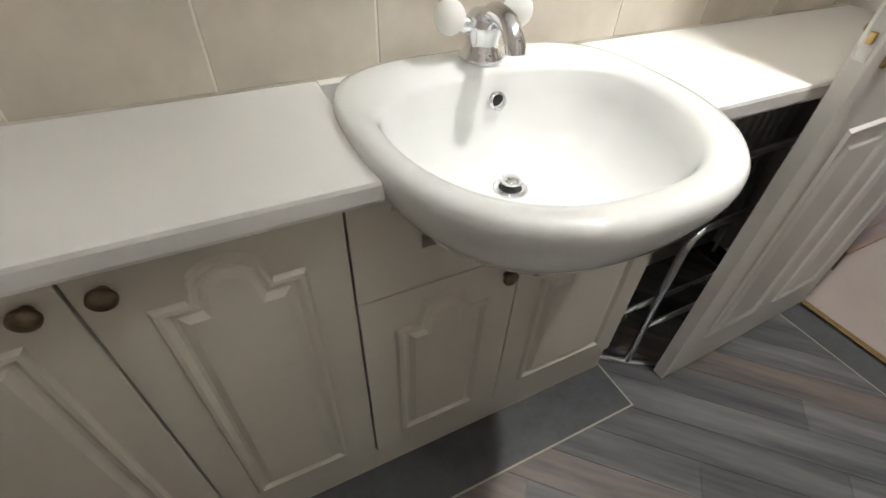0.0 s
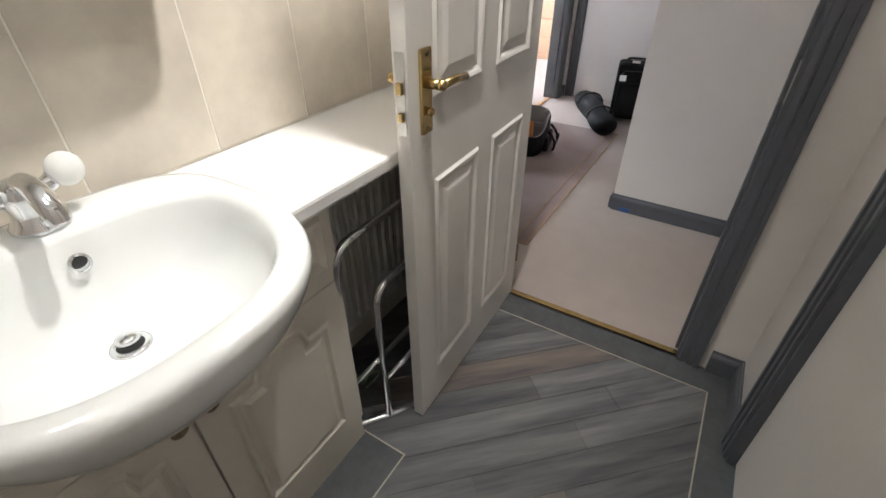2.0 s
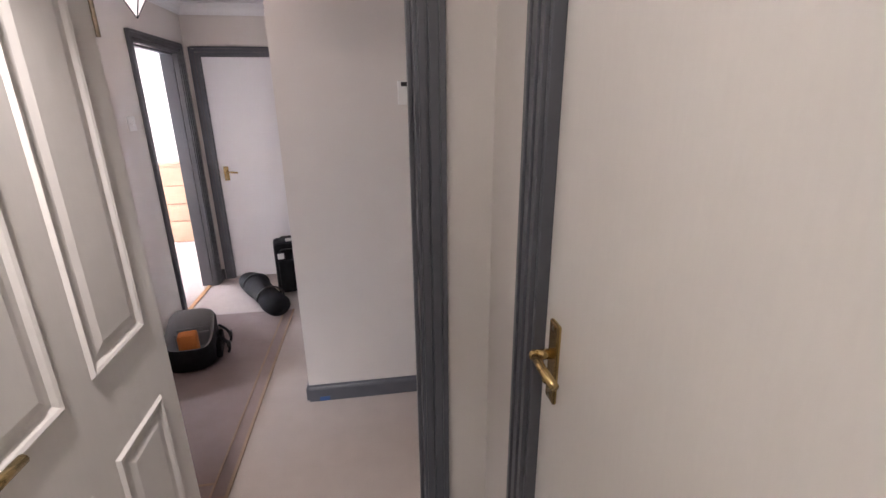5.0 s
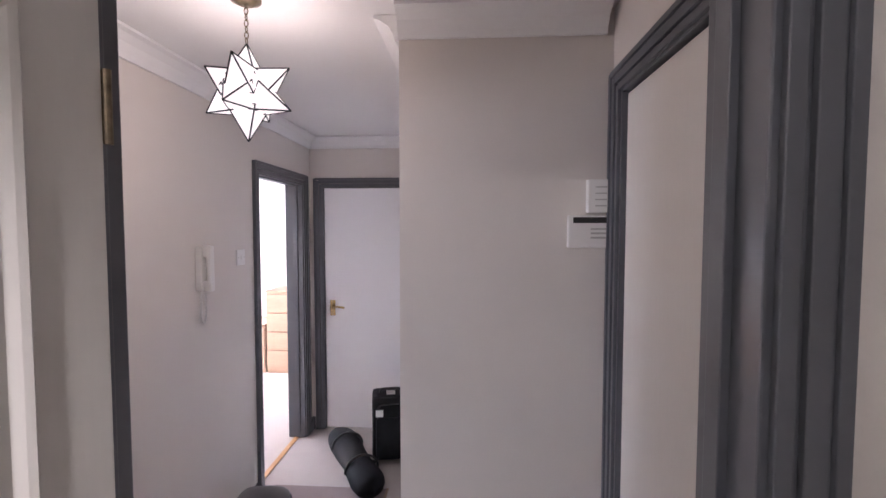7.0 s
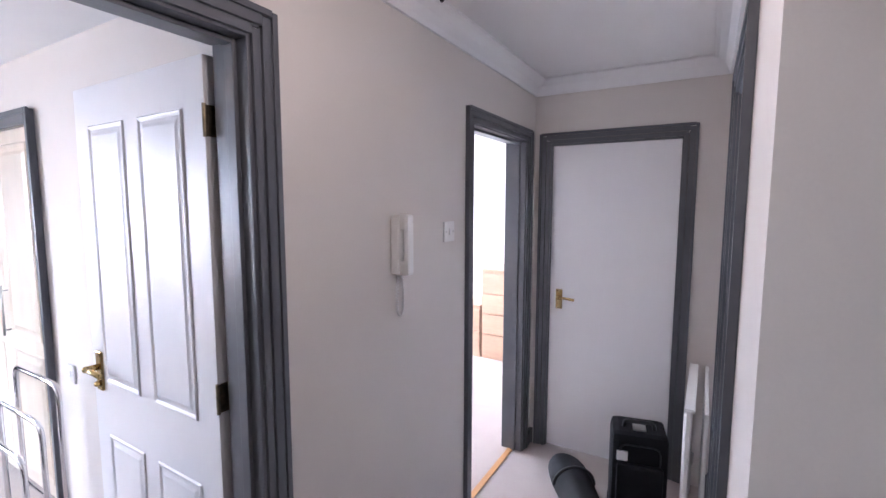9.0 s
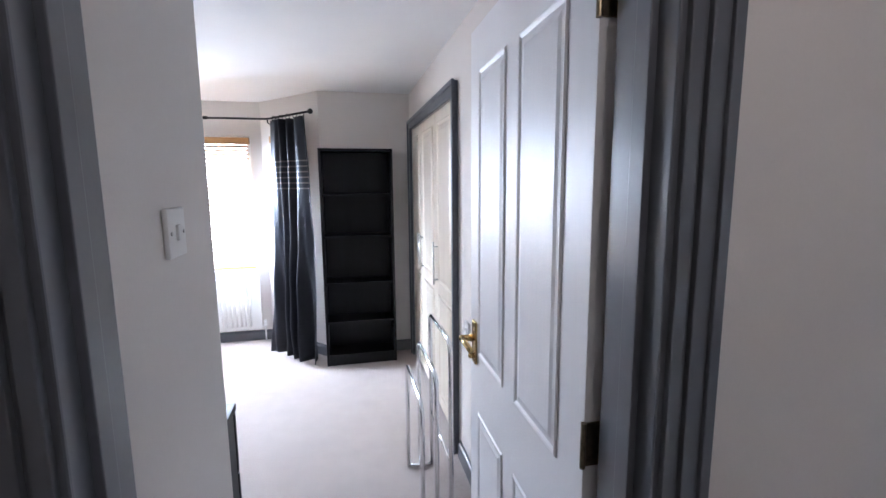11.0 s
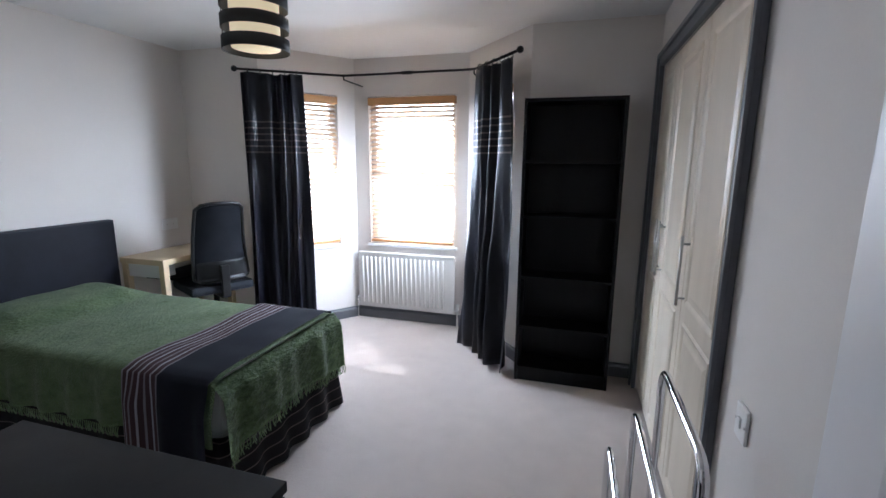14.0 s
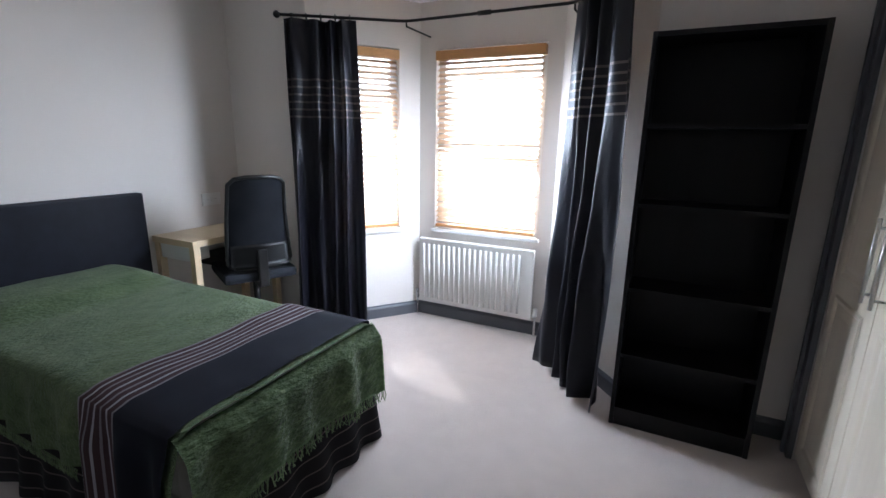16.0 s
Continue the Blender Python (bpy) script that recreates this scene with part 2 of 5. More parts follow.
def tube(bm, pts, r, seg=10, round_off=0.0):
    """A round bar along points, its corners rounded off."""
    pts = [Vector(p) for p in pts]
    if round_off:
        out = [pts[0]]
        for p, q, s in zip(pts, pts[1:], pts[2:]):
            a, b = q + (p - q).normalized() * round_off, q + (s - q).normalized() * round_off
            out += [(a * (1 - t) + q * t) * (1 - t) + (q * (1 - t) + b * t) * t for t in (0, 0.2, 0.4, 0.6, 0.8, 1)]
        pts = out + [pts[-1]]
    rings = []
    for i, p in enumerate(pts):
        d = (pts[min(i + 1, len(pts) - 1)] - pts[max(i - 1, 0)]).normalized()
        u = d.orthogonal().normalized() if i == 0 else (u - d * u.dot(d)).normalized()
        w = d.cross(u)
        rings.append([bm.verts.new(p + r * (math.cos(2 * math.pi * k / seg) * u + math.sin(2 * math.pi * k / seg) * w)) for k in range(seg)])
    for p, q in zip(rings, rings[1:]):
        for k in range(seg):
            bm.faces.new((p[k], p[(k + 1) % seg], q[(k + 1) % seg], q[k]))
    bm.faces.new(rings[0][::-1]), bm.faces.new(rings[-1])


def grid(bm, nu, nv, f):
    vs = [[bm.verts.new(f(i / nu, j / nv)) for j in range(nv + 1)] for i in range(nu + 1)]
    for i in range(nu):
        for j in range(nv):
            bm.faces.new((vs[i][j], vs[i + 1][j], vs[i + 1][j + 1], vs[i][j + 1]))


def B():
    return bmesh.new()


def boxes(*bs, bevel=0.0):
    bm = B()
    for b in bs:
        box(bm, *b, bevel=bevel)
    return bm


def link(name, bm, material, smooth=False):
    bmesh.ops.recalc_face_normals(bm, faces=bm.faces)
    me = bpy.data.meshes.new(name)
    bm.to_mesh(me)
    bm.free()
    me.materials.append(material)
    if smooth:
        for p in me.polygons:
            p.use_smooth = True
    return new(name, me)


def thing(name, label, category, loc=(0, 0, 0), rz=0, group="", kind=""):
    ob = new(name)
    ob.empty_display_size = 0.05
    ob.matrix_world = pose(*loc, 0, 0, rz)
    return tagged(ob, label, category, group, kind)


def part(name, bm, material, parent, label="", smooth=False, local=False):
    """One mesh under a thing; built in world places unless local."""
    top = parent.parent or parent
    if not local:
        bmesh.ops.transform(bm, matrix=top.matrix_basis.inverted(), verts=bm.verts)
    ob = link(name, bm, material, smooth)
    ob.parent = parent
    return tagged(ob, label) if label else ob


def solid(name, bm, material, label, category, kind="", smooth=False, group=""):
    return tagged(link(name, bm, material, smooth), label, category, group, kind)


def structure(name, bm, material, label, category):
    return solid(name, bm, material, label, category, "structure")


def smooth_angle(ob, deg=35):
    me = ob.data
    for p in me.polygons:
        p.use_smooth = True
    me.set_sharp_from_angle(angle=radians(deg))
    return ob


def wall_x(x0, x1, y0, y1, h, openings=()):
    """A wall that runs along y, with openings (y0, y1, z0, z1)."""
    bm, y = B(), y0
    for a, b, c, d in sorted(openings):
        box(bm, x0, x1, y, a, 0, h)
        if c > 0:
            box(bm, x0, x1, a, b, 0, c)
        if d < h:
            box(bm, x0, x1, a, b, d, h)
        y = b
    box(bm, x0, x1, y, y1, 0, h)
    return bm


def wall_y(x0, x1, y0, y1, h, openings=()):
    bm = wall_x(0, y1 - y0, x0, x1, h, openings)
    for v in bm.verts:
        v.co = Vector((v.co.y, y0 + v.co.x, v.co.z))
    return bm

# ---- structure ----
H_BATH, H_HALL, H_BED = 2.30, 2.34, 2.28
structure("wall_bath_north", wall_y(-0.7, 2.10, 1.2865, 1.40, H_BATH), M_GROUT, "grouted backing wall behind beige bathroom tiles", "wall")
structure("wall_bath_west", wall_x(-0.8, -0.7, -0.15, 1.40, H_BATH), M_WALL, "plain cream painted bathroom wall", "wall")
structure("wall_bath_south", wall_y(-0.7, 2.10, -0.15, -0.03, H_BATH, [(0.88, 1.75, 0, 2.0)]), M_WALL, "cream painted bathroom wall with a cupboard door", "wall")
structure("wall_bath_east", wall_x(2.10, 2.22, -0.15, 1.75, H_HALL, [(0.15, 0.97, 0, 2.0)]), M_WALL, "cream painted wall between bathroom and hall", "wall")
structure("wall_hall_south", wall_y(2.22, 3.137, -0.105, 0.015, H_HALL, [(2.33, 3.06, 0, 2.06)]), M_WALL, "cream painted hall wall with a door", "wall")
structure("wall_hall_stub", wall_x(3.137, 3.237, -0.08, 0.71, H_HALL), M_WALL, "cream painted projecting hall wall", "wall")
structure("wall_hall_side", wall_y(3.237, 5.175, 0.61, 0.71, H_HALL, [(3.62, 4.32, 0, 2.0)]), M_WALL, "cream painted narrow hall wall", "wall")
structure("wall_hall_east", wall_x(5.175, 5.275, 0.61, 1.75, H_HALL, [(0.915, 1.645, 0, 1.955)]), M_WALL, "cream painted end wall of the hall", "wall")
structure("wall_hall_north", wall_y(2.22, 7.1, 1.75, 1.88, H_HALL, [(2.38, 3.11, 0, 2.0), (4.28, 5.03, 0, 1.97)]), M_WALL, "cream painted hall wall with two doorways", "wall")
structure("wall_lobby", wall_x(2.28, 2.39, 1.88, 2.37, H_BED), M_WALL, "cream painted wall beside the bedroom door", "wall")
structure("wall_bed_south", wall_y(-0.27, 2.28, 2.27, 2.37, H_BED), M_WALL, "cream painted bedroom wall", "wall")
structure("wall_bed_west", wall_x(-0.37, -0.27, 2.27, 5.35, H_BED), M_WALL, "cream painted bedroom wall behind the bed", "wall")
structure("wall_bed_east", wall_x(3.28, 3.38, 1.88, 5.25, H_BED, [(3.60, 5.10, 0, 1.97)]), M_WALL, "cream painted bedroom wall with a wardrobe recess", "wall")
structure("wall_bed_north_a", wall_y(-0.27, 0.46, 5.25, 5.36, H_BED), M_WALL, "cream painted wall beside the bay", "wall")
structure("wall_bed_north_b", wall_y(2.52, 3.38, 5.25, 5.36, H_BED), M_WALL, "cream painted wall behind the bookcase", "wall")
structure("wall_far_west", wall_x(3.98, 4.08, 1.88, 4.6, H_HALL), M_WALL, "white painted wall of the far bedroom", "wall")
structure("wall_far_east", wall_x(6.95, 7.05, 1.88, 4.6, H_HALL), M_WALL, "white painted wall behind the chest", "wall")
structure("wall_far_north", wall_y(3.98, 7.05, 4.6, 4.7, H_HALL, [(4.7, 6.5, 0.8, 2.05)]), M_WALL, "white painted window wall", "wall")
structure("wall_outer", boxes((5.275, 7.1, -0.2, -0.1, 0, 2.4)), M_WALL, "plain closing wall", "wall")

# bay: three window walls, each built along x and turned into place
BAY_SEGS = [((0.46, 5.25), (0.95, 5.87), 0.16, 0.63), ((0.95, 5.87), (1.97, 5.87), 0.13, 0.92), ((1.97, 5.87), (2.52, 5.25), 0.16, 0.63)]
WIN_Z0, WIN_Z1 = 0.70, 1.97


def bay_matrix(p, q):
    return pose(p[0], p[1], 0, 0, 0, math.degrees(math.atan2(q[1] - p[1], q[0] - p[0])))


def blind(m, a, b, name_label):
    t = thing("venetian_blind", name_label, "blind", group="blinds in the bay")
    t.matrix_world = m
    part("pelmet", boxes((a, b, -0.035, 0.03, 1.895, 1.955), bevel=0.004), M_PINE, t, "honey coloured wooden pelmet", local=True)
    bm = B()
    box(bm, a + 0.012, b - 0.012, -0.025, 0.025, -0.0015, 0.0015)
    slat = part("slat", bm, M_SLAT, t, local=True)
    slat.matrix_local = pose(0, 0, 1.875, 30)
    z, i = 1.875 - 0.038, 0
    while z > 0.76:
        o = slat.copy()
        scene.collection.objects.link(o)
        o.matrix_local = pose(0, 0, z, 30 + 3 * math.sin(i * 1.7))
        z, i = z - 0.038, i + 1
    part("bottom_rail", boxes((a + 0.01, b - 0.01, -0.025, 0.025, 0.722, 0.742), bevel=0.003), M_PINE, t, local=True)
    for x in (a + 0.12, b - 0.12):
        bm = B()
        cyl(bm, (x, -0.027, 0.73), (x, -0.027, 1.9), 0.0012, 6)
        part("ladder_cord", bm, M_WHITE, t, local=True)


for i, (p, q, a, b) in enumerate(BAY_SEGS):
    m = bay_matrix(p, q)
    ln = math.hypot(q[0] - p[0], q[1] - p[1])
    bm = B()
    for bx in ((0, a, 0, 0.12, 0, H_BED), (b, ln, 0, 0.12, 0, H_BED), (a, b, 0, 0.12, 0, WIN_Z0), (a, b, 0, 0.12, WIN_Z1, H_BED)):
        box(bm, *bx)
    w = structure("wall_bay_%d" % (i + 1), bm, M_WALL, "cream painted bay wall under and around a window", "wall")
    w.matrix_world = m
    win = thing("window_%d" % (i + 1), "white framed bay window bright with daylight", "window", kind="structure")
    win.matrix_world = m
    part("window_frame", boxes((a, a + 0.05, 0.05, 0.11, WIN_Z0, WIN_Z1), (b - 0.05, b, 0.05, 0.11, WIN_Z0, WIN_Z1), (a + 0.05, b - 0.05, 0.05, 0.11, WIN_Z0, WIN_Z0 + 0.05),
                               (a + 0.05, b - 0.05, 0.05, 0.11, WIN_Z1 - 0.05, WIN_Z1), (a + 0.05, b - 0.05, 0.055, 0.105, 1.30, 1.34), bevel=0.005), M_UPVC, win, local=True)
    for z0, z1 in ((WIN_Z0 + 0.05, 1.30), (1.34, WIN_Z1 - 0.05)):
        g = part("pane", boxes((a + 0.05, b - 0.05, 0.076, 0.082, z0, z1)), M_GLASS, win, local=True)
        g.visible_shadow = False
    part("window_sill", boxes((a - 0.02, b + 0.02, -0.025, 0.05, WIN_Z0 - 0.022, WIN_Z0 + 0.002), bevel=0.005), M_UPVC, win, local=True)
    bl = m @ pose(0, 0.0, 0)
    blind(bl, a + 0.01, b - 0.01, "honey wooden venetian blind with open slats in the bay")

far_win = thing("window_4", "white framed window of the far bedroom", "window", kind="structure")
part("window_frame", boxes((4.7, 4.76, 4.63, 4.69, 0.8, 2.05), (6.44, 6.5, 4.63, 4.69, 0.8, 2.05), (4.76, 6.44, 4.63, 4.69, 0.8, 0.86), (4.76, 6.44, 4.63, 4.69, 1.99, 2.05), (5.57, 5.63, 4.63, 4.69, 0.86, 1.99), bevel=0.005), M_UPVC, far_win)
for x0, x1 in ((4.76, 5.57), (5.63, 6.44)):
    part("pane", boxes((x0, x1, 4.655, 4.661, 0.86, 1.99)), M_GLASS, far_win).visible_shadow = False

# floors and ceilings
structure("floor_bathroom", boxes((-0.7, 2.10, -0.15, 1.40, -0.1, -0.004)), M_BORDER, "dark vinyl floor under the planks", "floor")
structure("floor_hall", boxes((2.10, 5.275, -0.15, 1.75, -0.1, 0.0)), M_CARPET, "beige pile carpet of the hall", "floor")
structure("floor_bedroom", boxes((-0.37, 3.9, 1.75, 6.0, -0.1, 0.0)), M_CARPET, "beige pile carpet of the bedroom", "floor")
structure("floor_far_bedroom", boxes((3.9, 7.05, 1.75, 4.7, -0.1, 0.0)), M_CARPET, "beige pile carpet of the far bedroom", "floor")
structure("ceiling_bathroom", boxes((-0.8, 2.10, -0.15, 1.40, 2.30, 2.42)), M_CEIL, "white bathroom ceiling", "ceiling")
structure("ceiling_hall", boxes((2.10, 5.30, -0.15, 1.88, 2.34, 2.44)), M_CEIL, "white hall ceiling", "ceiling")
structure("ceiling_bedroom", boxes((-0.4, 3.95, 1.88, 6.05, 2.28, 2.44)), M_CEIL, "white bedroom ceiling running into the bay", "ceiling")
structure("ceiling_far", boxes((3.95, 7.1, 1.88, 4.72, 2.34, 2.44)), M_CEIL, "white far bedroom ceiling", "ceiling")
# Emissive panel a few metres out stands in for overbright daylight outdoors.
structure("backdrop", boxes((-14, 18, 9.0, 9.2, -0.5, 6.0)), M_OUT, "glowing panel standing in for the bright outdoors", "backdrop")
structure("ground", boxes((-60, 60, 6.2, 60, -0.6, -0.5)), mat("outside_ground", (0.25, 0.24, 0.22), 0.9), "pale ground outside the windows", "ground")


def coving(name, runs):
    bm = B()
    for (x0, y0), (x1, y1), (nx, ny), z in runs:
        prof = [(0.0, -0.085), (0.012, -0.085), (0.018, -0.065), (0.035, -0.036), (0.065, -0.016), (0.085, -0.010), (0.085, 0.0), (0, 0)]
        a = [bm.verts.new((x0 + nx * d, y0 + ny * d, z + h)) for d, h in prof]
        b = [bm.verts.new((x1 + nx * d, y1 + ny * d, z + h)) for d, h in prof]
        for i in range(len(prof)):
            j = (i + 1) % len(prof)
            bm.faces.new((a[i], a[j], b[j], b[i]))
        bm.faces.new(a), bm.faces.new(b)
    structure(name, bm, M_CEIL, "white plaster coving along the ceiling", "coving")


coving("trim_coving_hall", [((2.22, 1.749), (5.174, 1.749), (0, -1), 2.339), ((5.174, 0.712), (5.174, 1.749), (-1, 0), 2.338), ((3.14, 0.711), (5.174, 0.711), (0, 1), 2.337), ((3.136, 0.04), (3.136, 0.712), (-1, 0), 2.338)])


# skirting
def skirting(name, runs):
    bm = B()
    for (x0, y0), (x1, y1), (nx, ny) in runs:
        prof = [(0, 0), (0.016, 0), (0.016, 0.072), (0.012, 0.082), (0.006, 0.088), (0.005, 0.098), (0, 0.098)]
        a = [bm.verts.new((x0 + nx * d, y0 + ny * d, h)) for d, h in prof]
        b = [bm.verts.new((x1 + nx * d, y1 + ny * d, h)) for d, h in prof]
        for i in range(len(prof)):
            j = (i + 1) % len(prof)
            bm.faces.new((a[i], a[j], b[j], b[i]))
        bm.faces.new(a), bm.faces.new(b)
    structure(name, bm, M_GREY, "grey painted moulded skirting board", "skirting")


skirting("baseboard_bath", [((2.099, -0.03), (2.099, 0.075), (-1, 0)), ((1.81, -0.029), (2.099, -0.029), (0, 1)), ((-0.7, -0.029), (0.82, -0.029), (0, 1))])
skirting("baseboard_hall", [((3.136, 0.015), (3.136, 0.71), (-1, 0)), ((3.136, 0.711), (3.54, 0.711), (0, 1)), ((4.40, 0.711), (5.174, 0.711), (0, 1)), ((3.18, 1.749), (4.22, 1.749), (0, -1)), ((5.09, 1.749), (5.174, 1.749), (0, -1)), ((5.174, 1.725), (5.174, 1.749), (-1, 0)), ((2.221, 1.04), (2.221, 1.749), (1, 0))])
skirting("baseboard_bed", [((3.279, 1.88), (3.279, 3.52), (-1, 0)), ((2.52, 5.249), (3.28, 5.249), (0, -1)), ((-0.27, 5.249), (0.46, 5.249), (0, -1)), ((-0.269, 2.37), (-0.269, 5.25), (1, 0)), ((-0.27, 2.371), (2.39, 2.371), (0, 1)), ((2.391, 1.95), (2.391, 2.37), (1, 0)),
                            ((0.95, 5.869), (1.97, 5.869), (0, -1)), ((0.46, 5.249), (0.95, 5.869), (0.785, -0.62)), ((1.97, 5.869), (2.52, 5.249), (-0.748, -0.664))])


# door frames: a lining in the opening and moulded architraves on the wall faces
def door_frame(name, axis, p0, p1, a0, a1, z, faces, label, stop=0.5, width=0.072):
    t = thing(name, label, "door frame", kind="structure")
    lt = 0.028

    def put(nm, bs, bevel=0.003):
        bm = B()
        for a_0, a_1, p_0, p_1, z0, z1 in bs:
            if axis == "x":
                box(bm, p_0, p_1, a_0, a_1, z0, z1, bevel)
            else:
                box(bm, a_0, a_1, p_0, p_1, z0, z1, bevel)
        return part(nm, bm, M_GREY, t)
    put("lining", [(a0, a0 + lt, p0 - 0.002, p1 + 0.002, 0, z), (a1 - lt, a1, p0 - 0.002, p1 + 0.002, 0, z), (a0 + lt, a1 - lt, p0 - 0.002, p1 + 0.002, z - lt, z)])
    s = p0 + (p1 - p0) * stop
    put("door_stop", [(a0 + lt, a0 + lt + 0.012, s - 0.016, s + 0.016, 0, z - lt), (a1 - lt - 0.012, a1 - lt, s - 0.016, s + 0.016, 0, z - lt), (a0 + lt + 0.012, a1 - lt - 0.012, s - 0.016, s + 0.016, z - lt - 0.012, z - lt)], 0.002)
    for f in faces:
        pf, d = (p0, -1) if f < 0 else (p1, 1)
        for k, (i0, i1, th) in enumerate(((0.004, 0.024, 0.012), (0.024, 0.030, 0.008), (0.030, 0.056, 0.016), (0.056, width, 0.022))):
            q0, q1 = sorted((pf + d * 0.0005, pf + d * th))
            put("architrave", [(a0 + lt - i1 - 0.006, a0 + lt - i0 - 0.006, q0, q1, 0, z - lt + i1), (a1 - lt + i0 + 0.006, a1 - lt + i1 + 0.006, q0, q1, 0, z - lt + i1),
                               (a0 + lt - i0 - 0.006, a1 - lt + i0 + 0.006, q0, q1, z - lt + i0 + 0.004, z - lt + i1 + 0.004)], 0.002)
    return t


door_frame("door_frame_1", "x", 2.10, 2.22, 0.15, 0.975, 2.0, (-1, 1), "grey painted moulded frame of the bathroom doorway", 0.55)
door_frame("door_frame_2", "y", -0.15, -0.03, 0.88, 1.755, 2.0, (1,), "grey painted frame of the bathroom cupboard door", 0.4)
door_frame("door_frame_3", "y", -0.105, 0.015, 2.32, 3.07, 2.075, (1,), "grey painted frame of a closed hall door", 0.4)
door_frame("door_frame_4", "y", 0.61, 0.71, 3.62, 4.32, 2.0, (1,), "grey painted frame of a narrow hall door", 0.4)
door_frame("door_frame_5", "x", 5.175, 5.275, 0.895, 1.665, 1.975, (-1,), "grey painted frame round the flush hall door", 0.6)
door_frame("door_frame_6", "y", 1.75, 1.88, 2.37, 3.12, 2.01, (-1, 1), "grey painted frame of the open bedroom doorway", 0.4)
door_frame("door_frame_7", "y", 1.75, 1.88, 4.27, 5.04, 1.985, (-1,), "grey painted frame of the far bedroom doorway", 0.4)


# doors
def rect_bead(bm, x0, x1, z0, z1, y, d, k=1.0):
    """A moulded panel: sloping bead round a raised field, on the face y, towards d."""
    rings = []
    for ins, out in ((i * k, o * k) for i, o in ((0, 0.0005), (0.008, 0.007), (0.016, 0.005), (0.026, -0.0), (0.040, 0.0012), (0.058, 0.006))):
        rings.append([bm.verts.new((x, y + d * (out + 0.0008), z)) for x, z in ((x0 + ins, z0 + ins), (x1 - ins, z0 + ins), (x1 - ins, z1 - ins), (x0 + ins, z1 - ins))])
    for p, q in zip(rings, rings[1:]):
        for i in range(4):
            bm.faces.new((p[i], p[(i + 1) % 4], q[(i + 1) % 4], q[i]))
    bm.faces.new(rings[-1])


def lever(parent, x, z, y, d, side, low=0.11, high=0.07):
    """Brass lever handle on a long backplate; side is the way the lever points along x."""
    pl = part("backplate", boxes((x - 0.021, x + 0.021, min(y, y + d * 0.009), max(y, y + d * 0.009), z - low, z + high), bevel=0.004), M_BRASS, parent, "brass backplate", local=True)
    bm = B()
    cyl(bm, (x, y + d * 0.008, z), (x, y + d * 0.045, z), 0.011, 16)
    tube(bm, [(x, y + d * 0.045, z), (x + side * 0.05, y + d * 0.05, z + 0.003), (x + side * 0.105, y + d * 0.045, z - 0.004)], 0.009, 10)
    ball(bm, (x, y + d * 0.045, z), 0.012)
    ob = part("lever", bm, M_BRASS, pl, "curved brass lever", True, local=True)
    if low > 0.08:
        bm = B()
        ball(bm, (x, y + d * 0.016, z - 0.06), 0.010)
        cyl(bm, (x, y + d * 0.006, z - 0.06), (x, y + d * 0.016, z - 0.06), 0.005)
        part("thumb_turn", bm, M_BRASS, pl, "small brass turn", True, local=True)
    bm = B()
    for zz in (z - low + 0.012, z + high - 0.012):
        cyl(bm, (x, y + d * 0.008, zz), (x, y + d * 0.011, zz), 0.005, 10)
    part("screw", bm, M_ABRASS, pl, local=True)


def door(name, w, m, material, panels, label, handle=True, hinge_side=1, thick=0.036, h=1.965, faces=(-1, 1), hz=1.05, bead=1.0, plate_low=0.11, plate_high=0.07, hinges=(0.22, 1.775)):
    """A leaf from its hinge edge at x = 0 to x = w, faces at y = -thick / 2 and thick / 2."""
    t = thing(name, label, "door", kind="structure")
    t.matrix_world = m
    part("leaf", boxes((0, w, -thick / 2, thick / 2, 0.008, h), bevel=0.002), material, t, local=True)
    for x0, x1, z0, z1 in panels:
        for f in faces:
            bm = B()
            rect_bead(bm, x0, x1, z0, z1, f * thick / 2, f, bead)
            part("panel", bm, material, t, local=True)
    if handle:
        for f in faces:
            lever(t, w - 0.06, hz, f * thick / 2, f, -1, plate_low, plate_high)
        part("latch_plate", boxes((w - 0.0005, w + 0.0015, -0.011, 0.011, hz - 0.10, hz + 0.07)), M_STEEL, t, "steel latch plate on the door edge", local=True)
        bm = boxes((w + 0.001, w + 0.011, -0.007, 0.007, hz - 0.012, hz + 0.012), (w + 0.001, w + 0.009, -0.006, 0.006, hz - 0.07, hz - 0.05), bevel=0.002)
        part("latch_bolt", bm, M_BRASS, t, local=True)
    for z in hinges if hinge_side else ():
        bm = boxes((-0.003, 0.0, -0.016, 0.022, z - 0.04, z + 0.04))
        cyl(bm, (-0.004, hinge_side * 0.021, z - 0.042), (-0.004, hinge_side * 0.021, z + 0.042), 0.005, 12)
        part("hinge", bm, M_ABRASS, t, "tarnished brass butt hinge", local=True)
    return t


FOUR = lambda w: [(0.095, w / 2 - 0.045, 0.17, 0.86), (w / 2 + 0.045, w - 0.095, 0.17, 0.86), (0.095, w / 2 - 0.045, 1.06, 1.85), (w / 2 + 0.045, w - 0.095, 1.06, 1.85)]
door("door_1", 0.76, pose(2.118, 0.905, 0, 0, 0, 181.6), M_DOOR, FOUR(0.76), "open cream moulded panel door of the bathroom", hz=1.10)
door("door_2", 0.815, pose(0.91, -0.072, 0), M_DOOR, [], "closed cream flush cupboard door in the bathroom", faces=(1,), hinge_side=0, hz=1.10)
door("door_3", 0.69, pose(2.35, -0.017, 0), M_DOOR, [], "closed cream flush door in the hall", handle=False, faces=(1,), hinge_side=0, h=2.04)
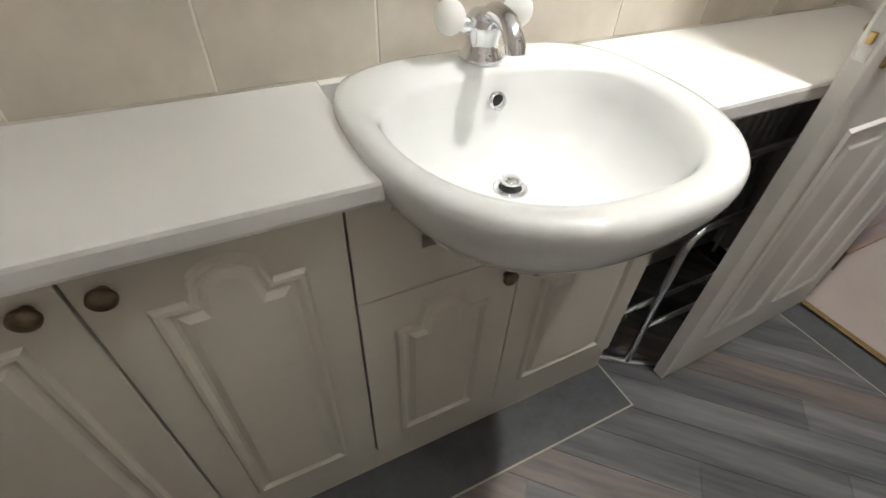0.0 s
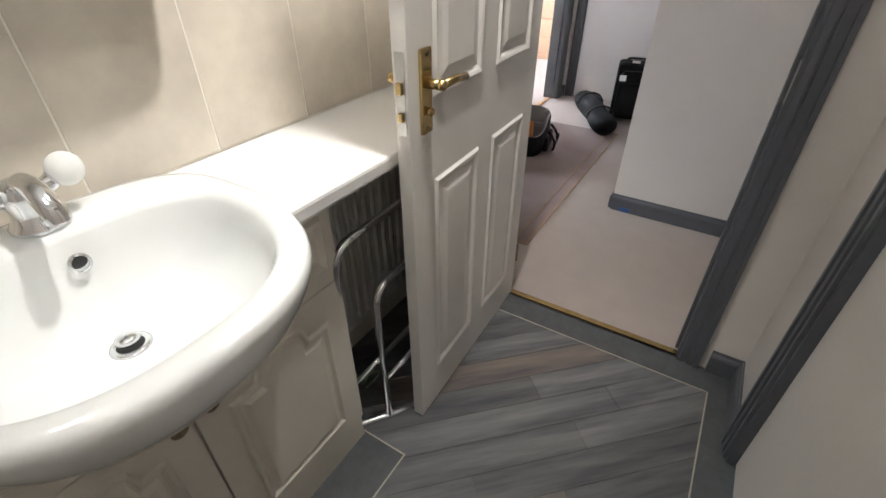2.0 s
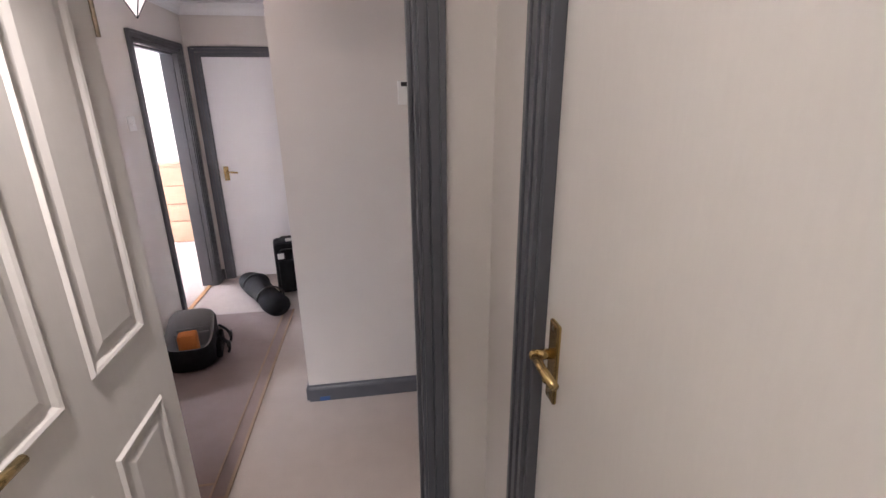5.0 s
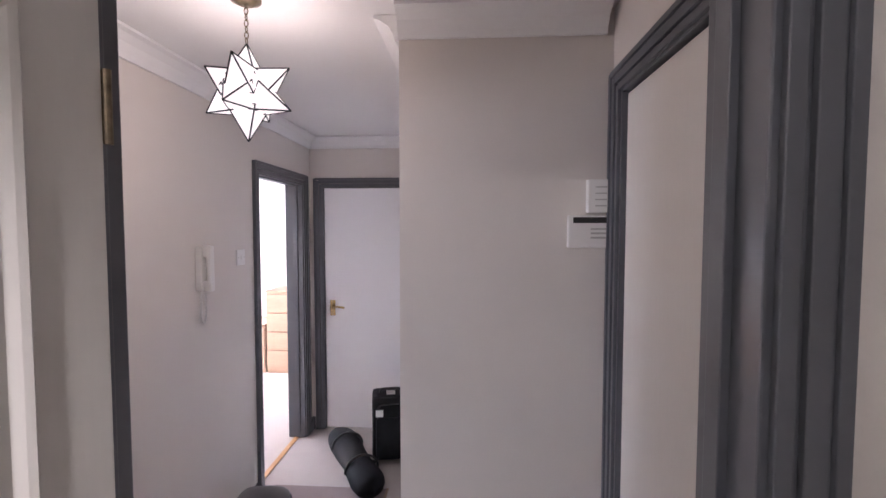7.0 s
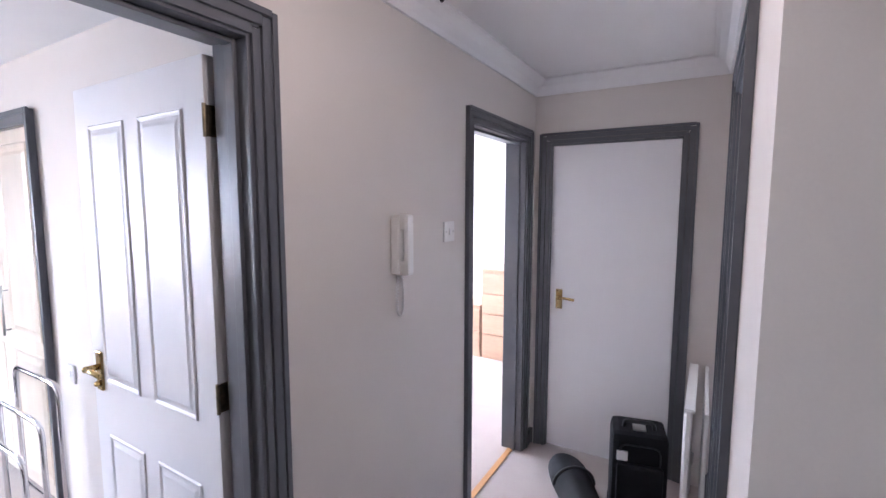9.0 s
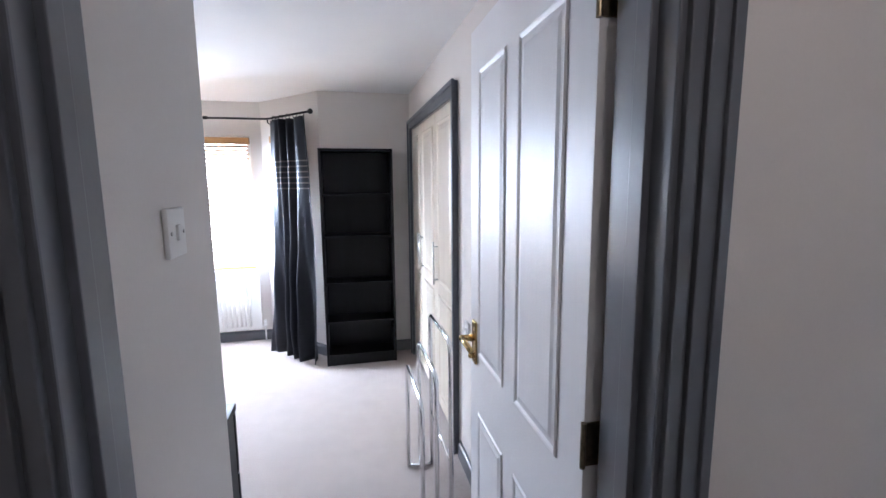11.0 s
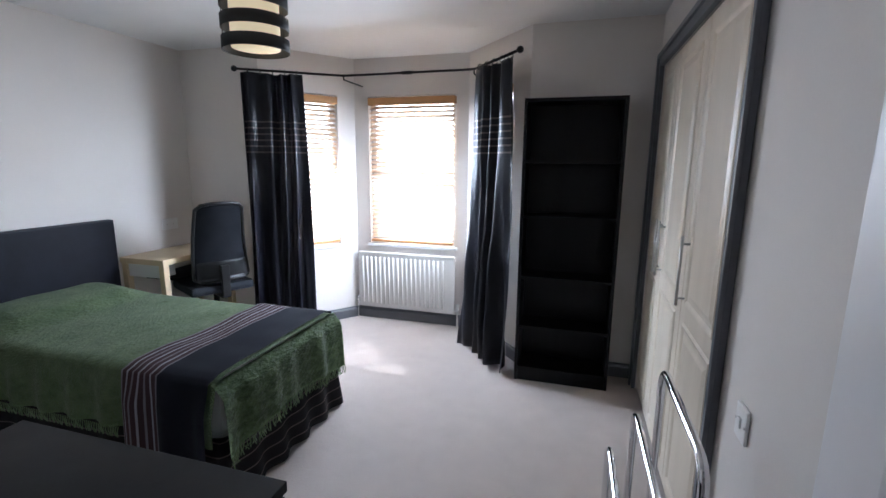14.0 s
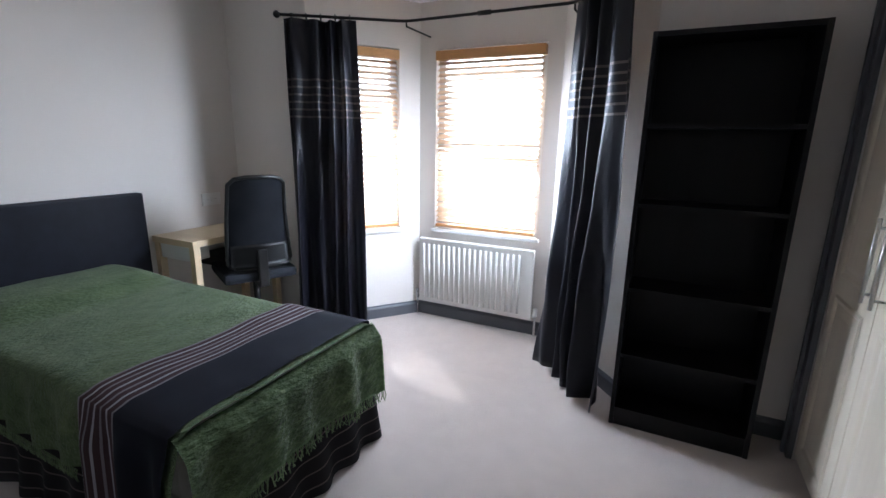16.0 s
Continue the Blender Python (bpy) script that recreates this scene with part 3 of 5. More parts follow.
door("door_4", 0.64, pose(3.65, 0.68, 0), M_DOORW, [], "closed white narrow hall door", handle=False, faces=(1,), hinge_side=0)
door("door_5", 0.712, pose(5.21, 0.924, 0, 0, 0, 90), M_DOORW, [], "closed white flush door at the end of the hall", faces=(1,), hz=1.0, h=1.945, hinge_side=0, plate_low=0.075, plate_high=0.05)
door("door_6", 0.75, pose(3.096, 1.905, 0, 0, 0, 89.0), M_DOORW, [(0.10, 0.335, 0.22, 0.78), (0.42, 0.655, 0.22, 0.78), (0.10, 0.335, 0.97, 1.84), (0.42, 0.655, 0.97, 1.84)], "open white four panel bedroom door", hz=1.02, bead=0.6, plate_low=0.085, plate_high=0.055, hinges=(0.22, 1.06, 1.80))
bm = boxes((2.108, 2.135, 0.178, 0.945, -0.002, 0.006), bevel=0.002)
structure("trim_threshold", bm, M_BRASS, "brass threshold strip between vinyl and carpet", "threshold")
structure("trim_threshold_far", boxes((4.30, 5.01, 1.80, 1.835, 0, 0.006), bevel=0.002), M_PINE, "wooden threshold strip of the far bedroom", "threshold")
structure("trim_strike", boxes((2.106, 2.134, 0.1775, 0.1805, 0.98, 1.09)), M_STEEL, "steel strike plate in the door lining", "strike plate")
structure("trim_tape", boxes((3.1165, 3.1195, 0.60, 0.655, 0.004, 0.028)), mat("blue_tape", (0.05, 0.13, 0.35), 0.6), "scrap of blue masking tape on the skirting", "tape")

# ---- bathroom ----
CT = 0.94
top = thing("worktop", "long white laminate bathroom worktop with a rounded edge", "worktop", (0.7, 1.1, CT))
part("board", boxes((-0.7, 0.50, 0.945, 1.285, CT - 0.038, CT), bevel=0.008), M_COUNTER, top)
part("board", boxes((1.03, 2.098, 0.93, 1.285, CT - 0.038, CT), bevel=0.008), M_COUNTER, top)
part("back_strip", boxes((0.50, 1.03, 1.262, 1.285, CT - 0.036, CT - 0.001)), M_COUNTER, top)


def basin():
    t = thing("washbasin", "white ceramic semi-recessed washbasin in the worktop", "washbasin", (0.767, 1.04, CT))
    cx, cy = 0.775, 1.04
    RX, YF, YB = 0.29, 0.715, 1.272

    def rim(k, s, z):
        a = 2 * math.pi * k
        c, sn = math.cos(a), math.sin(a)
        e = 0.62 if sn > 0 else 0.84
        x = RX * s * (abs(c) ** e) * (1 if c > 0 else -1)
        y = (YB - cy if sn > 0 else cy - YF) * s * (abs(sn) ** (0.55 if sn > 0 else 0.9)) * (1 if sn > 0 else -1)
        return Vector((cx + x, cy + y, z))

    def bowl(k, s, z):
        a = 2 * math.pi * k
        c, sn = math.cos(a), math.sin(a)
        x = 0.243 * s * (abs(c) ** 0.8) * (1 if c > 0 else -1)
        y = (0.125 if sn > 0 else 0.265) * s * (abs(sn) ** 0.85) * (1 if sn > 0 else -1)
        return Vector((cx + x, cy + y + 0.0, z))
    seg = 72
    prof = [(rim, 0.45, CT - 0.160), (rim, 0.68, CT - 0.136), (rim, 0.84, CT - 0.095), (rim, 0.93, CT - 0.055), (rim, 0.985, CT - 0.015), (rim, 1.0, CT + 0.005), (rim, 0.995, CT + 0.018), (rim, 0.975, CT + 0.026), (rim, 0.93, CT + 0.027),
            (bowl, 1.03, CT + 0.022), (bowl, 0.985, CT + 0.008), (bowl, 0.95, CT - 0.03), (bowl, 0.86, CT - 0.09), (bowl, 0.68, CT - 0.128), (bowl, 0.40, CT - 0.146), (bowl, 0.12, CT - 0.152)]
    bm = B()
    rings = [[bm.verts.new(f(i / seg, s, z)) for i in range(seg)] for f, s, z in prof]
    for p, q in zip(rings, rings[1:]):
        for i in range(seg):
            bm.faces.new((p[i], p[(i + 1) % seg], q[(i + 1) % seg], q[i]))
    bm.faces.new(rings[0]), bm.faces.new(rings[-1])
    part("bowl", bm, M_CER, t, smooth=True)
    bm = B()
    lathe(bm, (cx, cy + 0.005, CT - 0.153), [(0.021, -0.002), (0.022, 0.005), (0.026, 0.006), (0.032, 0.004), (0.034, 0.0), (0.03, -0.004)])
    part("waste_ring", bm, M_CHROME, t, "chrome waste ring", True)
    # Solid black disc: the shade in the waste gap put into colour.
    bm = B()
    cyl(bm, (cx, cy + 0.005, CT - 0.154), (cx, cy + 0.005, CT - 0.1495), 0.0215, 20)
    part("waste_shade_disc", bm, M_BLACKP, t, "black disc standing in for the shaded gap round the plug")
    bm = B()
    lathe(bm, (cx, cy + 0.005, CT - 0.139), [(0.0, 0.012), (0.012, 0.011), (0.019, 0.006), (0.019, 0.0), (0.0, -0.002)])
    part("plug", bm, M_CHROME, t, "chrome pop-up plug", True)
    # No real opening: a black disc gives the overflow its inner shade.
    bm = B()
    cyl(bm, (cx + 0.02, cy + 0.123, CT - 0.028), (cx + 0.02, cy + 0.112, CT - 0.032), 0.0125, 20)
    part("overflow", bm, M_BLACKP, t, "black disc standing in for the shaded overflow hole")
    bm = B()
    lathe(bm, (0, 0, 0), [(0.0125, 0.0), (0.0175, 0.002), (0.0175, 0.004), (0.0125, 0.006)], 20)
    bmesh.ops.transform(bm, matrix=Matrix.Translation((cx + 0.02, cy + 0.112, CT - 0.032)) @ pose(0, 0, 0, 70), verts=bm.verts)
    part("overflow_ring", bm, M_CHROME, t, smooth=True)


basin()


def tap():
    x, y, z = 0.79, 1.215, CT + 0.027
    t = thing("mixer_tap", "chrome basin mixer tap with two clear acrylic knobs", "tap", (x, y, z))
    bm = B()
    lathe(bm, (x, y, z), [(0.0, 0), (0.042, 0), (0.042, 0.006), (0.034, 0.014), (0.029, 0.03), (0.034, 0.05), (0.034, 0.066), (0.024, 0.08), (0, 0.084)])
    part("body", bm, M_CHROME, t, smooth=True)
    bm = B()
    tube(bm, [(x, y, z + 0.06), (x, y - 0.03, z + 0.085), (x, y - 0.075, z + 0.082), (x, y - 0.105, z + 0.055), (x, y - 0.108, z + 0.04)], 0.0175, 14, 0.015)
    part("spout", bm, M_CHROME, t, smooth=True)
    for s in (-1, 1):
        bm = B()
        cyl(bm, (x + s * 0.018, y, z + 0.05), (x + s * 0.05, y, z + 0.066), 0.014)
        part("stem", bm, M_CHROME, t, smooth=True)
        bm = B()
        ball(bm, (x + s * 0.068, y, z + 0.074), 0.029, 0.95, 1, 1, 18)
        part("knob", bm, M_GLOBE, t, "clear ribbed acrylic knob", True)


tap()


def arch_bead(bm, x0, x1, z0, z1, y, arch):
    """A cathedral-topped routed panel: nested outlines, the top rising in the middle."""
    def outline(ins):
        a, b, c, d = x0 + ins, x1 - ins, z0 + ins, z1 - ins
        w = b - a
        pts = [(a, c), (b, c), (b, d - arch)]
        for k in range(17):
            u = k / 16
            s = (u - 0.5) * 2
            lift = arch * (math.sqrt(max(0, 1 - (s / 0.62) ** 2)) if abs(s) < 0.62 else 0)
            pts.append((b - w * (0.06 + 0.88 * u), d - arch + lift * 0.98 + (0.014 if abs(s) < 0.62 else 0)))
        return pts + [(a, d - arch)]
    rings = [[bm.verts.new((px, y - o, pz)) for px, pz in outline(i)] for i, o in ((0, 0.0003), (0.005, 0.0075), (0.012, 0.008), (0.021, 0.0008), (0.027, 0.0006), (0.040, 0.0075))]
    n = len(rings[0])
    for p, q in zip(rings, rings[1:]):
        for i in range(n):
            bm.faces.new((p[i], p[(i + 1) % n], q[(i + 1) % n], q[i]))
    bm.faces.new(rings[-1])


def knob(parent, x, y, z):
    bm = B()
    lathe(bm, (0, 0, 0), [(0.0, 0.026), (0.010, 0.025), (0.0165, 0.020), (0.017, 0.014), (0.010, 0.008), (0.008, 0.0)], 20)
    bmesh.ops.transform(bm, matrix=Matrix.Translation((x, y, z)) @ pose(0, 0, 0, 90), verts=bm.verts)
    part("knob", bm, M_ABRASS, parent, "antique brass knob", True)


def cabinet(x0, x1, doors, drawer, label, yf=0.985):
    t = thing("vanity_unit", label, "cabinet", ((x0 + x1) / 2, 1.13, 0), group="fitted bathroom cabinets")
    part("carcass", boxes((x0, x1, yf + 0.02, 1.283, 0.11, 0.70 if drawer else CT - 0.04)), M_CAB, t)
    part("plinth", boxes((x0, x1, yf + 0.012, yf + 0.03, 0.0, 0.11)), M_CAB, t)
    top = CT - 0.05
    if drawer:
        for a, b, z in ((x0 + 0.002, x0 + 0.07, top), (x0 + 0.07, x0 + 0.10, 0.855), (x0 + 0.10, x0 + 0.12, 0.82), (x0 + 0.12, x1 - 0.22, 0.762), (x1 - 0.22, x1 - 0.17, 0.80), (x1 - 0.17, x1 - 0.002, top)):
            part("front_panel", boxes((a, b, yf, yf + 0.019, 0.675, z)), M_CAB, t)
        for px0, px1 in ((x1 - 0.15, x1 - 0.03),):
            bm = B()
            rect_bead(bm, px0, px1, 0.715, top - 0.03, yf, -1)
            part("panel", bm, M_CAB, t)
        top = 0.67
    for a, b, kx in doors:
        d = part("door", boxes((a + 0.002, b - 0.002, yf, yf + 0.019, 0.115, top), bevel=0.003), M_CAB, t)
        bm = B()
        arch_bead(bm, a + 0.065, b - 0.065, 0.175, top - 0.045, yf, 0.05)
        part("panel", bm, M_CAB, d)
        knob(d, kx, yf, top - 0.042)
    return t


cabinet(-0.24, 0.112, [(-0.24, 0.112, 0.075)], False, "ivory cabinet with an arched panel door under the worktop")
cabinet(0.112, 0.45, [(0.112, 0.45, 0.15)], False, "ivory cabinet with an arched panel door and brass knob")
cabinet(-0.69, -0.24, [(-0.69, -0.24, -0.28)], False, "ivory cabinet with an arched panel door at the wall")
cabinet(0.45, 1.205, [(0.45, 0.787, 0.755), (0.787, 1.205, 0.821)], True, "ivory vanity unit with two arched doors under the washbasin")


def radiator(name, x0, x1, y, z0, z1, d, label, valves=(0,), double=False):
    """A pressed steel panel radiator with its front towards d on y."""
    t = thing(name, label, "radiator", ((x0 + x1) / 2, y, z0))
    part("panel", boxes((x0, x1, min(y, y + d * 0.018), max(y, y + d * 0.018), z0, z1), bevel=0.004), M_RAD, t)
    bm = B()
    n = int((x1 - x0 - 0.06) / 0.042)
    for i in range(n):
        x = x0 + 0.04 + i * 0.042
        cyl(bm, (x, y + d * 0.018, z0 + 0.035), (x, y + d * 0.018, z1 - 0.035), 0.0095, 8)
    part("ribs", bm, M_RAD, t, smooth=True)
    part("top_seam", boxes((x0 + 0.005, x1 - 0.005, y + d * 0.006 - 0.02, y + d * 0.006 + 0.02, z1 - 0.01, z1 + 0.006), bevel=0.003), M_RAD, t)
    if double:
        part("back_panel", boxes((x0, x1, *sorted((y - d * 0.062, y - d * 0.046)), z0, z1), bevel=0.004), M_RAD, t)
    for s in valves:
        vx = x1 + 0.025 if s else x0 - 0.025
        bm = B()
        cyl(bm, (vx, y, 0.0), (vx, y, z0 + 0.03), 0.0075)
        cyl(bm, (vx, y, z0 + 0.02), (vx + (-0.03 if s else 0.03), y, z0 + 0.03), 0.010)
        cyl(bm, (vx, y, z0 + 0.03), (vx, y, z0 + 0.085), 0.016, 14)
        part("valve", bm, M_WHITE if s else M_CHROME, t, "radiator valve with its pipe", True)
    return t


radiator("bathroom_radiator", 1.27, 2.02, 1.235, 0.17, 0.80, -1, "white ribbed radiator in the dark under the worktop", valves=(0, 1))
solid("under_worktop_panel", boxes((1.207, 2.098, 1.283, 1.298, 0, CT - 0.04)), M_CAB, "cream backing board under the worktop", "panel")


def rail_stand(name, m, w, heights, label, depth=0.22, stagger=0.0):
    """A free-standing chrome rail: loops of tube on a flat looped base."""
    t = thing(name, label, "towel rail")
    t.matrix_world = m
    n = len(heights)
    for s in (0, w):
        bm = B()
        pts = [(s + stagger * (n - 1) * 1.1, -depth * 0.5, 0.011), (s, depth * 0.5, 0.011)]
        tube(bm, pts, 0.010, 10)
        part("foot", bm, M_CHROME, t, smooth=True, local=True)
    for i, h in enumerate(heights):
        y, s = -depth * 0.45 + depth * 0.9 * i / max(n - 1, 1), stagger * (n - 1 - i)
        bm = B()
        tube(bm, [(s, y, 0.012), (s, y * 1.0, h), (w + s, y, h), (w + s, y, 0.012)], 0.0105, 10, 0.06)
        part("loop", bm, M_CHROME, t, smooth=True, local=True)
    bm = B()
    tube(bm, [(stagger * (n - 1), -depth * 0.45, 0.30), (w + stagger * (n - 1), -depth * 0.45, 0.30)], 0.008, 8)
    part("crossbar", bm, M_CHROME, t, smooth=True, local=True)
    return t




def towel_rail():
    t = thing("towel_rail", "free-standing chrome towel rail with two stepped loops under the worktop", "towel rail", (1.45, 1.0, 0))
    for x, s in ((1.185, 1), (1.80, -1)):
        bm = B()
        tube(bm, [(x, 1.07, 0.013), (x + s * 0.02, 1.035, 0.013), (x + s * 0.115, 0.963, 0.013), (x + s * 0.20, 0.915, 0.013)], 0.0125, 12, 0.03)
        part("foot", bm, M_CHROME, t, smooth=True)
    for x0, x1, yb, yt, h in ((1.195, 1.79, 1.045, 0.985, 0.755), (1.30, 1.685, 0.965, 0.968, 0.565)):
        bm = B()
        tube(bm, [(x0, yb, 0.014), (x0, yt, h), (x1, yt, h), (x1, yb, 0.014)], 0.0115, 12, 0.07)
        part("loop", bm, M_CHROME, t, smooth=True)
    for x0, x1, y, z in ((1.30, 1.685, 0.965, 0.19), (1.195, 1.79, 1.03, 0.20)):
        bm = B()
        tube(bm, [(x0, y, z), (x1, y, z)], 0.009, 10)
        part("crossbar", bm, M_CHROME, t, smooth=True)


towel_rail()
bm = B()
tube(bm, [(1.34, 1.10, 0.02), (1.38, 1.08, 0.05), (1.42, 1.10, 0.03), (1.40, 1.14, 0.01), (1.35, 1.12, 0.012), (1.33, 1.18, 0.15), (1.32, 1.22, 0.19)], 0.004, 6, 0.012)
solid("loose_cable", bm, M_GREEN, "thin green and yellow earth wire by the radiator", "cable")


# Unseen box, added so that its rounded shadow falls on the tiles.
def shade_box():
    t = thing("tile_shade_box", "unseen mirror-fronted box with rounded corners, added to shade the tiles", "cabinet", (0.8, 1.283, 1.40))

    def slab(x0, x1, z0, z1, y0, y1, r):
        bm, pts = B(), []
        for cx, cz, a0 in ((x1 - r, z0 + r, -90), (x1 - r, z1 - r, 0), (x0 + r, z1 - r, 90), (x0 + r, z0 + r, 180)):
            pts += [(cx + r * math.cos(radians(a0 + 15 * k)), cz + r * math.sin(radians(a0 + 15 * k))) for k in range(7)]
        f, b = [bm.verts.new((x, y0, z)) for x, z in pts], [bm.verts.new((x, y1, z)) for x, z in pts]
        bm.faces.new(f), bm.faces.new(b[::-1])
        for i in range(len(pts)):
            j = (i + 1) % len(pts)
            bm.faces.new((f[i], f[j], b[j], b[i]))
        return bm
    part("body", slab(0.40, 1.18, 1.40, 2.0, 1.136, 1.283, 0.08), M_WHITE, t)
    part("glass", slab(0.41, 1.17, 1.41, 1.99, 1.130, 1.136, 0.075), M_MIRROR, t, "mirror front of the added box")


shade_box()

# ---- hall ----
rug = thing("hall_rug", "mauve brown runner rug with a tan bound edge", "rug", (3.4, 1.32, 0))
part("field", boxes((2.60, 4.25, 1.055, 1.62, 0.001, 0.010), bevel=0.003), M_RUG, rug)
for bx in ((2.50, 4.35, 0.975, 0.990, 0.001, 0.012), (2.50, 4.35, 1.045, 1.055, 0.001, 0.012), (2.50, 2.515, 0.99, 1.70, 0.001, 0.012), (2.59, 2.60, 1.055, 1.62, 0.001, 0.012)):
    part("binding", boxes(bx, bevel=0.002), M_RUGE, rug, "tan rug binding")
part("border", boxes((2.515, 4.35, 0.99, 1.70, 0.0005, 0.008)), M_RUG, rug)


def star():
    c = Vector((3.0, 1.157, 2.05))
    t = thing("star_pendant", "lit star shaped glass pendant lamp with dark seams on a chain", "pendant lamp", (c.x, c.y, c.z))
    keep = [Vector((0, 0, 1)), Vector((0, 0, -1))] + [Vector((math.cos(radians(a)), math.sin(radians(a)), e)).normalized() for a, e in ((98, 0.62), (188, 0.62), (278, 0.62), (8, 0.62), (88, -0.42), (178, -0.42), (268, -0.42), (358, -0.42))]
    seams = B()
    for d in keep:
        bm = B()
        u = d.orthogonal().normalized()
        w = d.cross(u)
        base = [c + d * 0.045 + 0.062 * (math.cos(k * math.pi / 2) * u + math.sin(k * math.pi / 2) * w) for k in range(4)]
        tip = c + d * 0.148
        tv = bm.verts.new(tip)
        bv = [bm.verts.new(p) for p in base]
        for k in range(4):
            bm.faces.new((bv[k], bv[(k + 1) % 4], tv))
            tube(seams, [base[k], tip], 0.0026, 5)
            tube(seams, [base[k], base[(k + 1) % 4]], 0.0016, 5)
        part("glass_point", bm, M_STAR, t, "white lit glass point").visible_shadow = False
    bm = B()
    ball(bm, c, 0.07)
    part("glass_core", bm, M_STAR, t, "white lit glass core").visible_shadow = False
    part("seam", seams, M_IRON, t, "dark metal seams").visible_shadow = False
    bm = B()
    for k in range(7):
        z = 2.205 + k * 0.018
        m = pose(c.x, c.y, z, 90, 0, 90 * (k % 2))
        ring = [m @ Vector((0.006 * math.cos(a), 0.011 * math.sin(a), 0)) for a in [i * math.pi / 4 for i in range(9)]]
        tube(bm, ring, 0.0016, 5)
    part("chain", bm, M_ABRASS, t)
    bm = B()
    lathe(bm, (c.x, c.y, 2.325), [(0.0, -0.012), (0.02, -0.012), (0.045, 0.0), (0.045, 0.014)])
    part("ceiling_rose", bm, M_ABRASS, t, smooth=True)


star()


def phone():
    t = thing("entry_phone", "white wall mounted door entry phone with a coiled cord", "entry phone", (3.69, 1.749, 1.30))
    part("base", boxes((3.650, 3.702, 1.718, 1.749, 1.34, 1.545), bevel=0.006), M_WHITE, t)
    bm = boxes((3.664, 3.700, 1.682, 1.706, 1.335, 1.55), bevel=0.009)
    box(bm, 3.662, 3.702, 1.690, 1.722, 1.495, 1.552, 0.008)
    box(bm, 3.662, 3.702, 1.690, 1.722, 1.333, 1.385, 0.008)
    part("handset", bm, M_WHITE, t)
    bm = B()
    pts = []
    for i in range(120):
        u = i / 119
        a = math.pi * 2 * u
        cx, cz = 3.70 - 0.022 * math.cos(a), 1.265 - 0.085 * math.sin(math.pi * u) + (0.07 if u < 0.05 or u > 0.95 else 0)
        cx = 3.676 - 0.024 * math.cos(math.pi * u) * (0.4 + math.sin(math.pi * u))
        pts.append((cx + 0.005 * math.cos(i * 1.9), 1.728 + 0.005 * math.sin(i * 1.9), 1.335 - 0.15 * math.sin(math.pi * u)))
    tube(bm, pts, 0.0022, 5)
    part("cord", bm, M_WHITE, t, smooth=True)


phone()


def plate(name, m, label, category, w=0.086, h=0.086, kind="switch"):
    """A wall plate in the plane y = 0 that faces -y."""
    t = thing(name, label, category)
    t.matrix_world = m
    part("plate", boxes((-w / 2, w / 2, -0.009, 0, -h / 2, h / 2), bevel=0.003), M_WHITE, t, local=True)
    part("rocker", boxes((-0.008, 0.008, -0.014, -0.008, -0.014, 0.014), bevel=0.002), M_WHITE, t, local=True)
    for s in (-0.03, 0.03):
        bm = B()
        cyl(bm, (s, -0.0085, 0), (s, -0.0105, 0), 0.0035, 10)
        part("screw", bm, M_STEEL, t, local=True)


plate("light_switch", pose(4.06, 1.749, 1.47), "white plastic light switch beside the far bedroom door", "light switch")
plate("light_switch", pose(2.391, 2.12, 1.43, 0, 0, 90), "white plastic light switch beside the bedroom door", "light switch")
plate("wall_socket", pose(3.279, 3.36, 0.78, 0, 0, -90), "small white control plate on the bedroom wall", "socket", 0.07, 0.09)
plate("wall_socket", pose(-0.269, 5.0, 0.92, 0, 0, 90), "white double socket on the wall by the desk", "socket", 0.146, 0.086)


def alarm():
    t = thing("alarm_panel", "white intruder alarm keypad with a dark display", "alarm panel", (3.137, 0.12, 1.62))
    part("case", boxes((3.112, 3.137, 0.018, 0.157, 1.572, 1.677), bevel=0.004), M_WHITE, t)
    part("display", boxes((3.1105, 3.113, 0.03, 0.142, 1.652, 1.671)), M_BLACKP, t, "dark display window")
    for k in range(3):
        part("text_bar", boxes((3.1110, 3.1125, 0.026, 0.086, 1.630 - 0.014 * k, 1.636 - 0.014 * k)), M_STEEL, t, "grey printed line")
    c = thing("thermostat", "white ribbed wall unit above the alarm panel", "thermostat", (3.137, 0.09, 1.74))
    part("case", boxes((3.105, 3.137, 0.018, 0.098, 1.685, 1.792), bevel=0.005), M_WHITE, c)
    for k in range(4):
        part("rib", boxes((3.103, 3.1055, 0.035, 0.075, 1.705 + 0.02 * k, 1.709 + 0.02 * k)), M_STEEL, c)


alarm()
radiator("hall_radiator", 4.42, 5.06, 0.800, 0.15, 0.74, 1, "white double panel radiator on the hall wall", valves=(1,), double=True)


